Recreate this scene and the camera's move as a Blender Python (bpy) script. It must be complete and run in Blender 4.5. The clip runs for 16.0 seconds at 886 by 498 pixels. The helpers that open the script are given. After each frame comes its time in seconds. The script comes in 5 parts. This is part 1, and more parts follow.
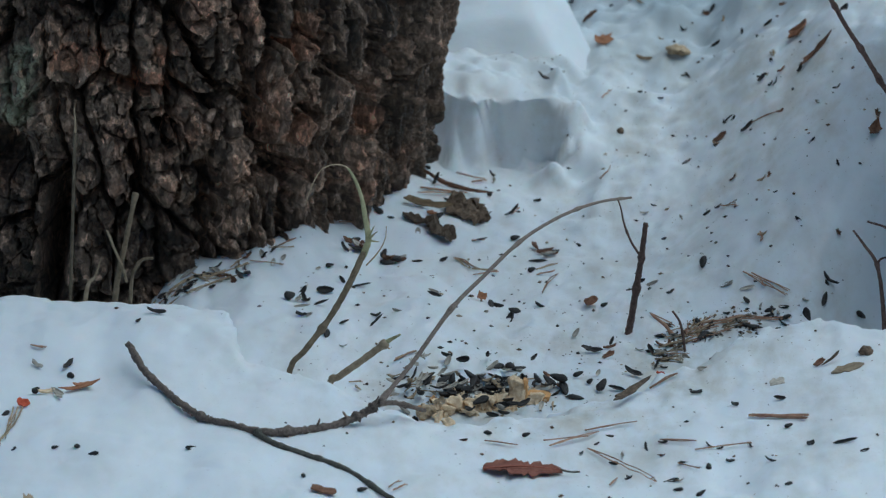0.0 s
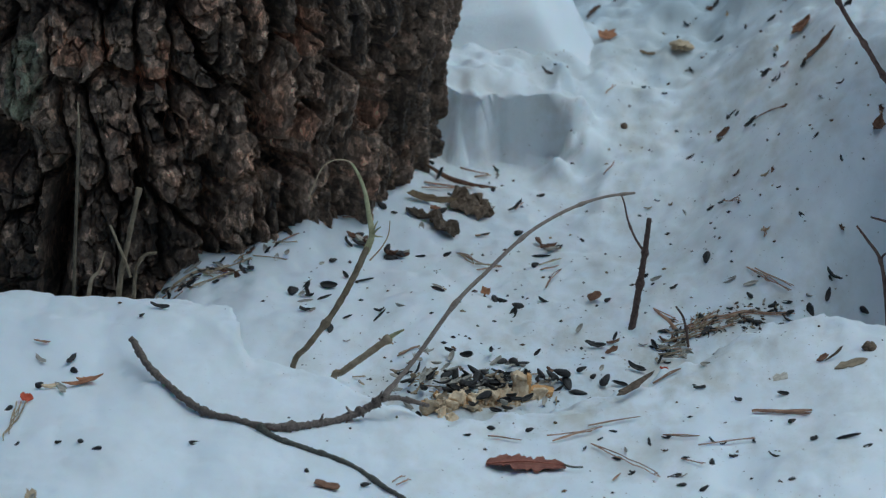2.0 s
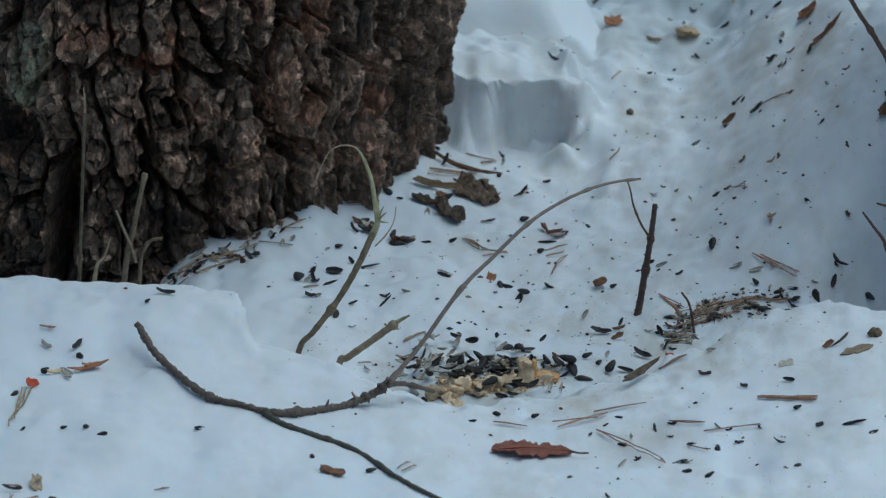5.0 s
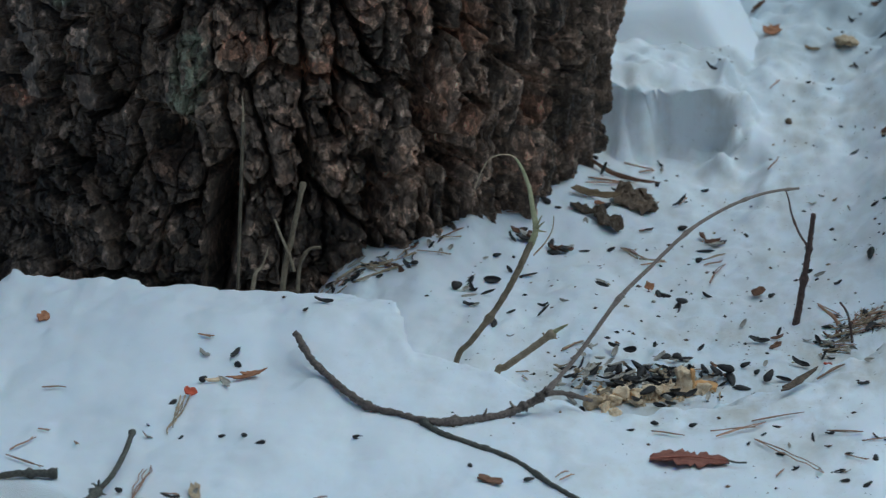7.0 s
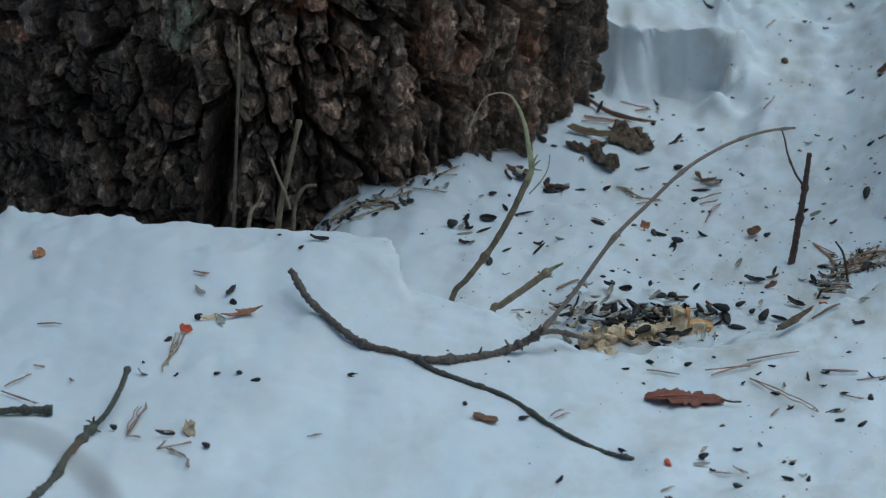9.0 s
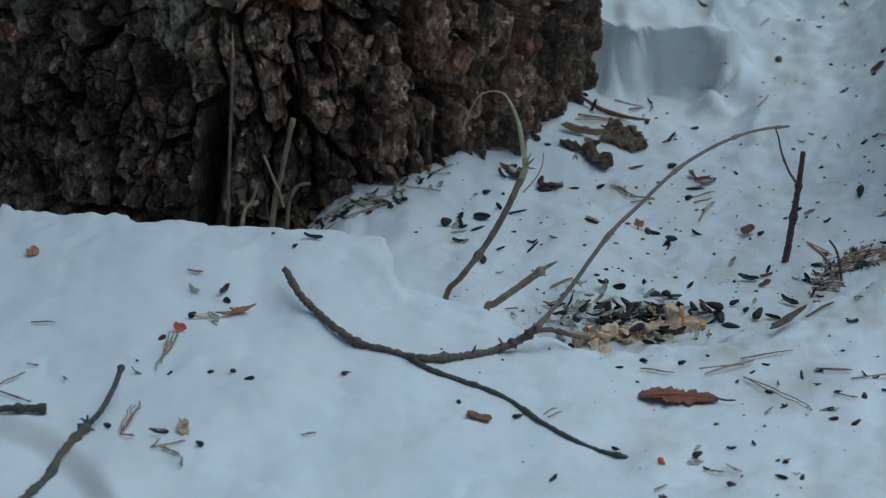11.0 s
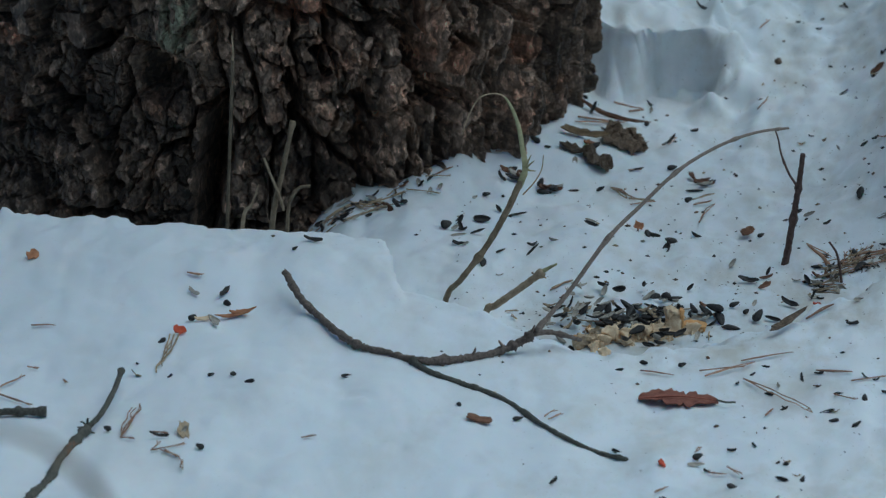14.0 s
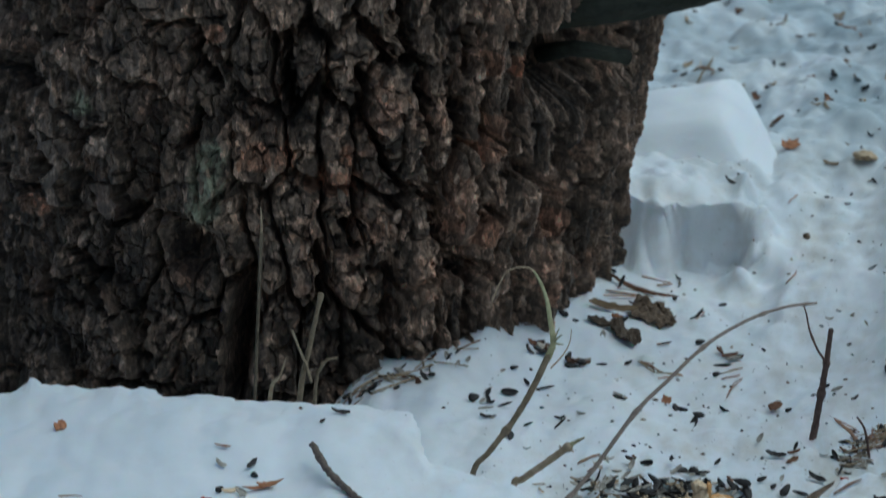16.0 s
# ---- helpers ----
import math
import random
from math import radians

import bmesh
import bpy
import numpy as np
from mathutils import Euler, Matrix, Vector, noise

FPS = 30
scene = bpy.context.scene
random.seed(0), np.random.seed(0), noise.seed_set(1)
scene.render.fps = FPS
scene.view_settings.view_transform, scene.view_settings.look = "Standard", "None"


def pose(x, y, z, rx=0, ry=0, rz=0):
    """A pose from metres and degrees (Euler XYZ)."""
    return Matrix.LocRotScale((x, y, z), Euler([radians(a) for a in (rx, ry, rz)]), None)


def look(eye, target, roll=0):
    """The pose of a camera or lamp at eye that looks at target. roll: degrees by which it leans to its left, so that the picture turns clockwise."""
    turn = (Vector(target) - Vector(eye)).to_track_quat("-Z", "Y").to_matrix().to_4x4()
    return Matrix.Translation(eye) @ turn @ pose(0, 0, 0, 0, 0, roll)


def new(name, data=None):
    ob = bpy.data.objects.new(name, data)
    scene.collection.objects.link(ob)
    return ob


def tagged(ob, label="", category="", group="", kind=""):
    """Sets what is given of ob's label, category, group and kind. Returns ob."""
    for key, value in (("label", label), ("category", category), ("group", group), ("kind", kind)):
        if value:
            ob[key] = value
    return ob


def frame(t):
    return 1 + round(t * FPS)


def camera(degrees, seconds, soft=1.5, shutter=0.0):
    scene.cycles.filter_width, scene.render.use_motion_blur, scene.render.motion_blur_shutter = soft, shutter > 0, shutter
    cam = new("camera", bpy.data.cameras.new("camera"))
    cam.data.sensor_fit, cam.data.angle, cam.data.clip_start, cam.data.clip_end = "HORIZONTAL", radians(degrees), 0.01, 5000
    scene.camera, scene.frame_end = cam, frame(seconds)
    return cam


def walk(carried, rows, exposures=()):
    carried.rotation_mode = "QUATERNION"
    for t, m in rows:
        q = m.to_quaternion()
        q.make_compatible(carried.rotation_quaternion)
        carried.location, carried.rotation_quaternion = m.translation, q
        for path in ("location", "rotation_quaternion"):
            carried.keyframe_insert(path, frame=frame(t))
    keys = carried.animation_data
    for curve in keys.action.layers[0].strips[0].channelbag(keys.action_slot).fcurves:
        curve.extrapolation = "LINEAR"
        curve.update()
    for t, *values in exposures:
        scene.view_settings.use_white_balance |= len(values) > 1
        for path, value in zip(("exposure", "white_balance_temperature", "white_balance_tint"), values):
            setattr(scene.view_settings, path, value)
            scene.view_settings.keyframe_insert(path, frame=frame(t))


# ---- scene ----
cam = camera(7.0, 16.0, soft=1.25, shutter=0.4)
cam.data.dof.use_dof, cam.data.dof.focus_distance, cam.data.dof.aperture_fstop = True, 4.82, 21.0
# A long lens on a stand, 5.1 m off: it stays where it is and turns. Seconds, pitch, roll, yaw.
EYE = (0.0, -4.931, 1.414)
ROWS = [
    (0.0, -16.0000, 0.0000, 0.0000),
    (0.5, -15.9938, 0.0139, -0.0028),
    (1.0, -15.9769, -0.0300, 0.0300),
    (1.5, -15.9970, -0.0400, 0.0340),
    (2.0, -16.0385, -0.0400, 0.0400),
    (2.5, -16.0593, 0.0000, 0.0350),
    (3.0, -16.0889, -0.0218, 0.0634),
    (5.3, -16.1680, -0.1000, 0.1220),
    (5.5, -16.1946, -0.1504, 0.2786),
    (6.0, -16.3552, -0.0226, 0.8589),
    (6.5, -16.1406, 0.0369, 1.0655),
    (7.0, -16.0774, 0.2000, 1.3200),
    (7.5, -16.4740, 0.1886, 1.5005),
    (8.0, -16.5966, 0.1111, 1.4361),
    (8.5, -16.6995, 0.1173, 1.3585),
    (9.0, -16.5666, -0.0027, 1.3434),
    (11.5, -16.5828, -0.0189, 1.2904),
    (12.0, -16.5845, 0.0106, 1.2727),
    (12.5, -16.5780, 0.1062, 1.2504),
    (13.0, -16.5779, 0.1089, 1.2462),
    (13.5, -16.5697, 0.0715, 1.2616),
    (14.0, -16.5595, 0.0567, 1.2742),
    (14.5, -16.4346, -0.0031, 1.3551),
    (15.0, -16.2001, -0.0023, 1.4738),
    (15.5, -15.8187, -0.1134, 1.5214),
    (16.0, -15.1913, -0.1757, 1.5705),
]
walk(cam, [(t, pose(*EYE, 90 + pitch, roll, yaw)) for t, pitch, roll, yaw in ROWS], exposures=[
    (0.0, -0.59, 5130, -4.5), (3.0, -0.69, 5100, -5.0), (8.5, -0.63, 5070, -5.5), (9.0, -0.73, 5050, -6.0), (12.0, -0.88, 5030, -7.0), (14.0, -0.84, 5030, -7.0), (15.5, -0.80, 5140, -6.5), (16.0, -0.60, 5200, -6.0)])

# ---- daylight under a closed sky ----
world = bpy.data.worlds.new("world")
scene.world = world
world.use_nodes = True
sky = world.node_tree.nodes.new("ShaderNodeTexSky")
sky.sky_type, sky.sun_disc = "NISHITA", False
sky.sun_elevation, sky.sun_rotation = radians(66), radians(85)
sky.air_density, sky.dust_density = 0.8, 5.0
back = world.node_tree.nodes["Background"]
world.node_tree.links.new(sky.outputs[0], back.inputs[0])
back.inputs[1].default_value = 0.07
sun = new("sun", bpy.data.lights.new("sun", "SUN"))
sun.data.energy, sun.data.angle, sun.data.color = 2.0, radians(75), (1.0, 0.98, 0.95)
sun.matrix_world = look((0.9, 0.25, 2.3), (0, 0, 0))


# ---- the lie of the snow ----
def grain(x, y, size, seed):
    """Smooth value noise, -1 to 1, with bumps of that size."""
    x, y = np.asarray(x, float) / size + 57.3, np.asarray(y, float) / size + 91.7
    i, j = np.floor(x).astype(np.int64), np.floor(y).astype(np.int64)
    u, v = x - i, y - j
    u, v = u * u * u * (u * (6 * u - 15) + 10), v * v * v * (v * (6 * v - 15) + 10)

    def dice(a, b):
        n = (a * 374761393 + b * 668265263 + seed * 2147483647) & 0xFFFFFFFF
        n = ((n ^ (n >> 13)) * 1274126177) & 0xFFFFFFFF
        n = ((n ^ (n >> 16)) * 2246822519) & 0xFFFFFFFF
        return ((n ^ (n >> 15)) & 0xFFFF) / 32767.5 - 1

    return (dice(i, j) * (1 - u) + dice(i + 1, j) * u) * (1 - v) + (dice(i, j + 1) * (1 - u) + dice(i + 1, j + 1) * u) * v


def ease(t):
    t = np.clip(t, 0, 1)
    return t * t * (3 - 2 * t)


# The lip of the snow bank in front: x, y, height.
LIP = np.array([
    (-0.750, -0.241, 0.030), (-0.431, -0.241, 0.021), (-0.411, -0.228, 0.036), (-0.401, -0.258, 0.049), (-0.373, -0.266, 0.049), (-0.319, -0.276, 0.051), (-0.296, -0.288, 0.052), (-0.171, -0.313, 0.050), (-0.142, -0.327, 0.051), (-0.129, -0.396, 0.041), (-0.105, -0.414, 0.039), (-0.075, -0.430, 0.036), (-0.053, -0.449, 0.033), (-0.016, -0.433, 0.010), (0.024, -0.434, -0.007), (0.072, -0.414, 0.005), (0.095, -0.399, 0.001), (0.154, -0.379, 0.028), (0.192, -0.354, 0.033), (0.230, -0.339, 0.045), (0.249, -0.339, 0.049), (0.267, -0.348, 0.048), (0.291, -0.365, 0.048), (0.750, -0.365, 0.045)])


def ground(x, y, fine=True):
    """Height of the snow at x, y."""
    x, y = np.asarray(x, float), np.asarray(y, float)
    wob = 0.007 * grain(x, y, 0.022, 3) + 0.0045 * grain(x, y, 0.009, 4)
    xs = x + 0.5 * wob
    ly, lz = np.interp(xs, LIP[:, 0], LIP[:, 1]) + wob, np.interp(xs, LIP[:, 0], LIP[:, 2])
    # hollow between bank and trunk, rising away from the bank
    floor = -0.028 + 0.028 * ease((y + 0.46) / 0.30) + 0.010 * ease((y + 0.05) / 0.2)
    floor = floor - 0.030 * ease((-0.17 - x) / 0.06) * ease((0.06 - y) / 0.1)
    floor = floor - 0.035 * ease((-0.36 - x) / 0.05) * ease((0.15 - y) / 0.2)
    # snow drawn up against the trunk
    d = np.hypot(x + 0.258, y - 0.14) - 0.24
    floor = floor + (0.006 + 0.013 * ease((x + 0.150) / 0.06)) * np.exp(-np.clip(d, 0, 1) / 0.028)
    # step behind the trunk: a broken face that runs out into a ramp
    cut = 0.165 + 0.016 * grain(x, 0.5 * y, 0.026, 7) + 0.008 * grain(x + 0.3 * y, 1.5 * y, 0.012, 8) + 0.25 * np.clip(x - 0.06, 0, 1)
    sharp = ease((y - cut) / 0.020)
    ramp = ease((y + 0.02) / 0.46)
    side = ease((x - 0.080 - 0.014 * grain(y, x, 0.03, 9) - 0.007 * grain(y, x, 0.014, 20)) / 0.030)
    back_rise = (0.055 + 0.009 * grain(x, 0.6 * y, 0.026, 10) + 0.0035 * grain(x, y, 0.011, 21)) * (sharp * (1 - side) + ramp * side)
    # a chunk left standing in the cut
    back_rise = back_rise + (0.013 + 0.007 * grain(x, y, 0.012, 17)) * ease(1.15 - np.hypot((x - 0.086 - 0.2 * (y - 0.16)) / 0.022, (y - 0.160) / 0.034))
    # the bank that closes the hollow on the far side of the stick
    right = ease((x - 0.13 - 0.10 * y) / 0.20) * ease((y + 0.25) / 0.27)
    floor = floor + back_rise + 0.120 * right
    floor = floor - 0.115 * ease(1.4 - np.hypot((x - 0.335) / 0.070, (y + 0.23) / 0.12))
    # unseen wall of snow past the right edge, added to shade the hollow
    floor = floor + 0.42 * ease((x - 0.315) / 0.050) * ease((y + 0.36) / 0.12) * ease((0.14 - y) / 0.14)
    drop = ease((y - ly) / 0.030)
    wide = sum(np.interp(x + k, LIP[:, 0], LIP[:, 2]) for k in np.linspace(-0.11, 0.11, 15)) / 15
    wy = sum(np.interp(x + k, LIP[:, 0], LIP[:, 1]) for k in np.linspace(-0.11, 0.11, 15)) / 15
    near = np.exp(-np.clip(ly - y, 0, 5) / 0.020)
    front = (lz * near + wide * (1 - near)) * np.exp(-np.clip(wy - y, 0, 5) / 0.30) + 0.004 * ease((ly - y) / 0.03)
    z = front * (1 - drop) + floor * drop
    z = z + 0.0055 * grain(x, 0.45 * y, 0.10, 11) * ease((np.abs(y - ly)) / 0.08 + 0.25) + 0.0022 * grain(x, 0.6 * y, 0.040, 12)
    z = z + 0.0038 * grain(x, 0.75 * y, 0.058, 18) ** 2 + 0.0016 * grain(x, 0.8 * y, 0.021, 19) ** 2 - 0.001
    reach = np.hypot(x, y + 0.1)
    z = z * (1 - ease((reach - 0.95) / 0.7))
    far = ease((reach - 1.2) / 6)
    z = z + far * (0.25 * grain(x, y, 5.0, 15) + 0.10 * grain(x, y, 1.7, 16))
    z = z + 0.0042 * grain(x, 0.7 * y, 0.024, 25) ** 2 * np.exp(-((x + 0.02) / 0.13) ** 2 - ((y + 0.06) / 0.15) ** 2)
    if fine:
        p, q = 0.8 * x + 0.42 * y, 0.56 * y - 0.6 * x
        p2, q2 = 0.5 * x - 0.6 * y, 0.35 * y + 0.87 * x
        calm = 1 - 0.55 * ease((ly - 0.03 - y) / 0.05)
        z = z + (reach < 2) * calm * (0.0008 * grain(p, q, 0.019, 13) + 0.0010 * grain(p2, q2, 0.011, 24) + 0.0008 * grain(p, q, 0.0068, 14))
        z = z + (reach < 2) * ease((y - 0.22) / 0.12) * (0.0032 * grain(p2, q2, 0.034, 22) + 0.0018 * grain(p, q, 0.017, 23))
    return z


# ---- materials ----
def material(name, base, rough=0.6, metallic=0.0):
    m = bpy.data.materials.new(name)
    m.use_nodes = True
    b = m.node_tree.nodes["Principled BSDF"]
    b.inputs["Base Color"].default_value = (*base, 1)
    b.inputs["Roughness"].default_value = rough
    b.inputs["Metallic"].default_value = metallic
    return m, m.node_tree, b


def node(tree, kind, **sets):
    n = tree.nodes.new(kind)
    for key, value in sets.items():
        n.inputs[key].default_value = value
    return n


def noise_tex(tree, scale, detail=4.0, rough=0.6, stretch=None, coords="Object"):
    n = node(tree, "ShaderNodeTexNoise", Scale=scale, Detail=detail, Roughness=rough)
    c = tree.nodes.new("ShaderNodeTexCoord")
    if stretch:
        mp = node(tree, "ShaderNodeMapping", Scale=stretch)
        tree.links.new(c.outputs[coords], mp.inputs[0])
        tree.links.new(mp.outputs[0], n.inputs["Vector"])
    else:
        tree.links.new(c.outputs[coords], n.inputs["Vector"])
    return n


def ramp(tree, source, stops):
    r = tree.nodes.new("ShaderNodeValToRGB")
    el = r.color_ramp.elements
    while len(el) < len(stops):
        el.new(0.5)
    for e, (at, colour) in zip(el, stops):
        e.position, e.color = at, (*colour, 1)
    tree.links.new(source, r.inputs[0])
    return r.outputs[0]


def blend(tree, factor, a, b, mode="MIX"):
    n = tree.nodes.new("ShaderNodeMix")
    n.data_type, n.blend_type = "RGBA", mode
    for value, socket in ((factor, n.inputs[0]), (a, n.inputs[6]), (b, n.inputs[7])):
        if isinstance(value, (float, int)):
            socket.default_value = value
        elif isinstance(value, tuple):
            socket.default_value = (*value, 1)
        else:
            tree.links.new(value, socket)
    return n.outputs[2]


def bump(tree, shader, source, strength, distance):
    n = node(tree, "ShaderNodeBump", Strength=strength, Distance=distance)
    tree.links.new(source, n.inputs["Height"])
    tree.links.new(n.outputs[0], shader.inputs["Normal"])


def attribute(tree, name):
    n = tree.nodes.new("ShaderNodeAttribute")
    n.attribute_name = name
    return n.outputs["Fac"]


def snow_material():
    m, tree, b = material("snow", (0.8, 0.84, 0.88), 0.55)
    wide = noise_tex(tree, 9.0, 4, 0.6, stretch=(1, 0.4, 1))
    clean = ramp(tree, wide.outputs[0], [(0.3, (0.82, 0.86, 0.90)), (0.7, (0.90, 0.92, 0.93))])
    dirt = noise_tex(tree, 26.0, 6, 0.65, stretch=(1, 0.45, 1))
    specks = noise_tex(tree, 420.0, 2, 0.5)
    dusty = ramp(tree, dirt.outputs[0], [(0.45, (0, 0, 0)), (0.70, (1, 1, 1))])
    stain = attribute(tree, "trodden")
    amount = tree.nodes.new("ShaderNodeMath")
    amount.operation = "MULTIPLY"
    tree.links.new(dusty, amount.inputs[0])
    tree.links.new(stain, amount.inputs[1])
    tinted = blend(tree, amount.outputs[0], clean, (0.60, 0.56, 0.47))
    # grey-blue over the far snow: painted shade along with some dirt
    tinted = blend(tree, attribute(tree, "grime_and_shade"), tinted, (0.39, 0.45, 0.48))
    dots = ramp(tree, specks.outputs[0], [(0.70, (0, 0, 0)), (0.76, (1, 1, 1))])
    some = tree.nodes.new("ShaderNodeMath")
    some.operation = "MULTIPLY"
    tree.links.new(dots, some.inputs[0])
    tree.links.new(stain, some.inputs[1])
    tree.links.new(blend(tree, some.outputs[0], tinted, (0.25, 0.22, 0.17)), b.inputs["Base Color"])
    b.inputs["Subsurface Weight"].default_value = 0.4
    b.inputs["Subsurface Radius"].default_value = (0.6, 0.8, 1.0)
    b.inputs["Subsurface Scale"].default_value = 0.006
    b.inputs["Specular IOR Level"].default_value = 0.25
    fine = noise_tex(tree, 260.0, 8, 0.8)
    bump(tree, b, fine.outputs[0], 0.40, 0.0018)
    return m


def bark_material():
    m, tree, b = material("bark", (0.1, 0.08, 0.07), 0.55)
    flake = attribute(tree, "flake")
    grainy = noise_tex(tree, 210.0, 10, 0.82, stretch=(1, 1, 0.6))
    base = ramp(tree, grainy.outputs[0], [(0.28, (0.040, 0.031, 0.024)), (0.40, (0.12, 0.090, 0.070)), (0.50, (0.25, 0.188, 0.152)),
                                          (0.59, (0.47, 0.38, 0.335)), (0.70, (0.72, 0.62, 0.57))])
    # small angular flakes, each with its own tone and height
    chips = tree.nodes.new("ShaderNodeTexVoronoi")
    chips.inputs["Scale"].default_value = 210.0
    warp = noise_tex(tree, 200.0, 4, 0.7)
    coords = tree.nodes.new("ShaderNodeTexCoord")
    push = tree.nodes.new("ShaderNodeVectorMath")
    push.operation = "SCALE"
    push.inputs["Scale"].default_value = 0.007
    tree.links.new(warp.outputs["Color"], push.inputs[0])
    put = tree.nodes.new("ShaderNodeVectorMath")
    tree.links.new(coords.outputs["Object"], put.inputs[0])
    tree.links.new(push.outputs[0], put.inputs[1])
    squeeze = node(tree, "ShaderNodeMapping", Scale=(1, 1, 0.75))
    tree.links.new(put.outputs[0], squeeze.inputs[0])
    tree.links.new(squeeze.outputs[0], chips.inputs["Vector"])
    split = tree.nodes.new("ShaderNodeSeparateColor")
    tree.links.new(chips.outputs["Color"], split.inputs[0])
    base = blend(tree, 0.8, base, ramp(tree, split.outputs[0], [(0.0, (0.38, 0.37, 0.36)), (0.5, (0.90, 0.90, 0.90)), (0.82, (1.55, 1.51, 1.48)), (1.0, (2.7, 2.6, 2.55))]), "MULTIPLY")
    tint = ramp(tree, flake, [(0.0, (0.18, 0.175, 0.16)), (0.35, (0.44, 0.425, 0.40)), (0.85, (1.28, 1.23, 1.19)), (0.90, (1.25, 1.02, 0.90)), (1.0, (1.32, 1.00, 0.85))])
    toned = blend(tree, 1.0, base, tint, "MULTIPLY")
    rust = noise_tex(tree, 22.0, 5, 0.6, stretch=(1, 1, 0.7))
    toned = blend(tree, 1.0, toned, (1.17, 1.09, 0.93), "MULTIPLY")
    rusty = ramp(tree, rust.outputs[0], [(0.52, (0, 0, 0)), (0.68, (0.8, 0.8, 0.8))])
    dusted = blend(tree, rusty, toned, blend(tree, 1.0, toned, (1.15, 0.90, 0.80), "MULTIPLY"))
    moss = noise_tex(tree, 150.0, 6, 0.7)
    spot = tree.nodes.new("ShaderNodeMath")
    spot.operation = "MULTIPLY"
    tree.links.new(ramp(tree, moss.outputs[0], [(0.40, (0, 0, 0)), (0.58, (1, 1, 1))]), spot.inputs[0])
    tree.links.new(attribute(tree, "lichen"), spot.inputs[1])
    tree.links.new(blend(tree, spot.outputs[0], dusted, (0.50, 0.50, 0.33)), b.inputs["Base Color"])
    b.inputs["Specular IOR Level"].default_value = 0.55
    rough = noise_tex(tree, 420.0, 8, 0.75, stretch=(1, 1, 0.6))
    steps = tree.nodes.new("ShaderNodeMath")
    steps.operation = "ADD"
    tree.links.new(rough.outputs[0], steps.inputs[0])
    tree.links.new(split.outputs[1], steps.inputs[1])
    bump(tree, b, steps.outputs[0], 1.0, 0.0036)
    return m


def dry_material(name, dark, light, scale=120.0, rough=0.7, stretch=None, relief=0.7):
    """Plant stuff: two tones by grain, and each piece a little lighter or darker."""
    m, tree, b = material(name, light, rough)
    n = noise_tex(tree, scale * 1.6, 8, 0.75, stretch)
    tone = ramp(tree, n.outputs[0], [(0.34, dark), (0.64, light)])
    info = tree.nodes.new("ShaderNodeObjectInfo")
    shade = ramp(tree, info.outputs["Random"], [(0.0, (0.65, 0.65, 0.65)), (1.0, (1.25, 1.22, 1.18))])
    tree.links.new(blend(tree, 1.0, tone, shade, "MULTIPLY"), b.inputs["Base Color"])
    b.inputs["Specular IOR Level"].default_value = 0.3
    bump(tree, b, n.outputs[0], relief, 0.001)
    return m


SNOW, BARK = snow_material(), bark_material()
TWIG = dry_material("twig_bark", (0.12, 0.092, 0.075), (0.37, 0.295, 0.245), 330, 0.8, relief=1.0)
GREY_TWIG = dry_material("grey_twig_bark", (0.055, 0.053, 0.044), (0.20, 0.19, 0.155), 330, 0.8, relief=1.0)
BEIGE = dry_material("beige_shoot", (0.17, 0.135, 0.11), (0.36, 0.29, 0.24), 300, 0.75)
OLIVE = dry_material("olive_stem", (0.11, 0.085, 0.052), (0.28, 0.22, 0.145), 120, 0.7)
STEM = dry_material("red_brown_stem", (0.09, 0.056, 0.046), (0.245, 0.16, 0.13), 280, 0.7, relief=0.9)
STRAW = dry_material("straw", (0.27, 0.20, 0.12), (0.52, 0.415, 0.28), 90, 0.7)
GREEN_STRAW = dry_material("green_straw", (0.21, 0.20, 0.10), (0.46, 0.44, 0.26), 90, 0.65)
HUSK = dry_material("black_husk", (0.010, 0.009, 0.009), (0.055, 0.050, 0.046), 260, 0.5)
HUSK_IN = dry_material("pale_husk", (0.30, 0.27, 0.22), (0.58, 0.54, 0.47), 200, 0.7)
BROWN = dry_material("brown_flake", (0.08, 0.04, 0.025), (0.26, 0.14, 0.085), 150, 0.8)
ORANGE = dry_material("orange_flake", (0.25, 0.105, 0.05), (0.48, 0.24, 0.125), 220, 0.75)
RED = dry_material("red_petal", (0.40, 0.05, 0.02), (0.62, 0.12, 0.05), 140, 0.6)
LEAF = dry_material("red_brown_leaf", (0.22, 0.075, 0.05), (0.40, 0.165, 0.11), 120, 0.65)
GREY_LEAF = dry_material("grey_leaf", (0.05, 0.036, 0.024), (0.24, 0.175, 0.12), 180, 0.8)
NEEDLE = dry_material("pine_needle", (0.26, 0.14, 0.09), (0.50, 0.31, 0.20), 90, 0.6)
BREAD = dry_material("bread", (0.72, 0.50, 0.28), (0.94, 0.79, 0.57), 230, 0.85, relief=1.0)
CRUST_STONE = dry_material("tan_stone", (0.15, 0.10, 0.055), (0.32, 0.23, 0.13), 90, 0.85, relief=0.8)
CRUST = dry_material("bread_crust", (0.46, 0.23, 0.08), (0.70, 0.42, 0.18), 120, 0.7)


def crumb_material():
    m, tree, b = material("husk_crumb", (0.06, 0.05, 0.04), 0.75)
    geo = tree.nodes.new("ShaderNodeNewGeometry")
    tree.links.new(ramp(tree, geo.outputs["Random Per Island"], [(0.0, (0.015, 0.014, 0.014)), (0.55, (0.05, 0.035, 0.025)), (0.8, (0.17, 0.10, 0.05)), (1.0, (0.42, 0.34, 0.22))]), b.inputs["Base Color"])
    return m


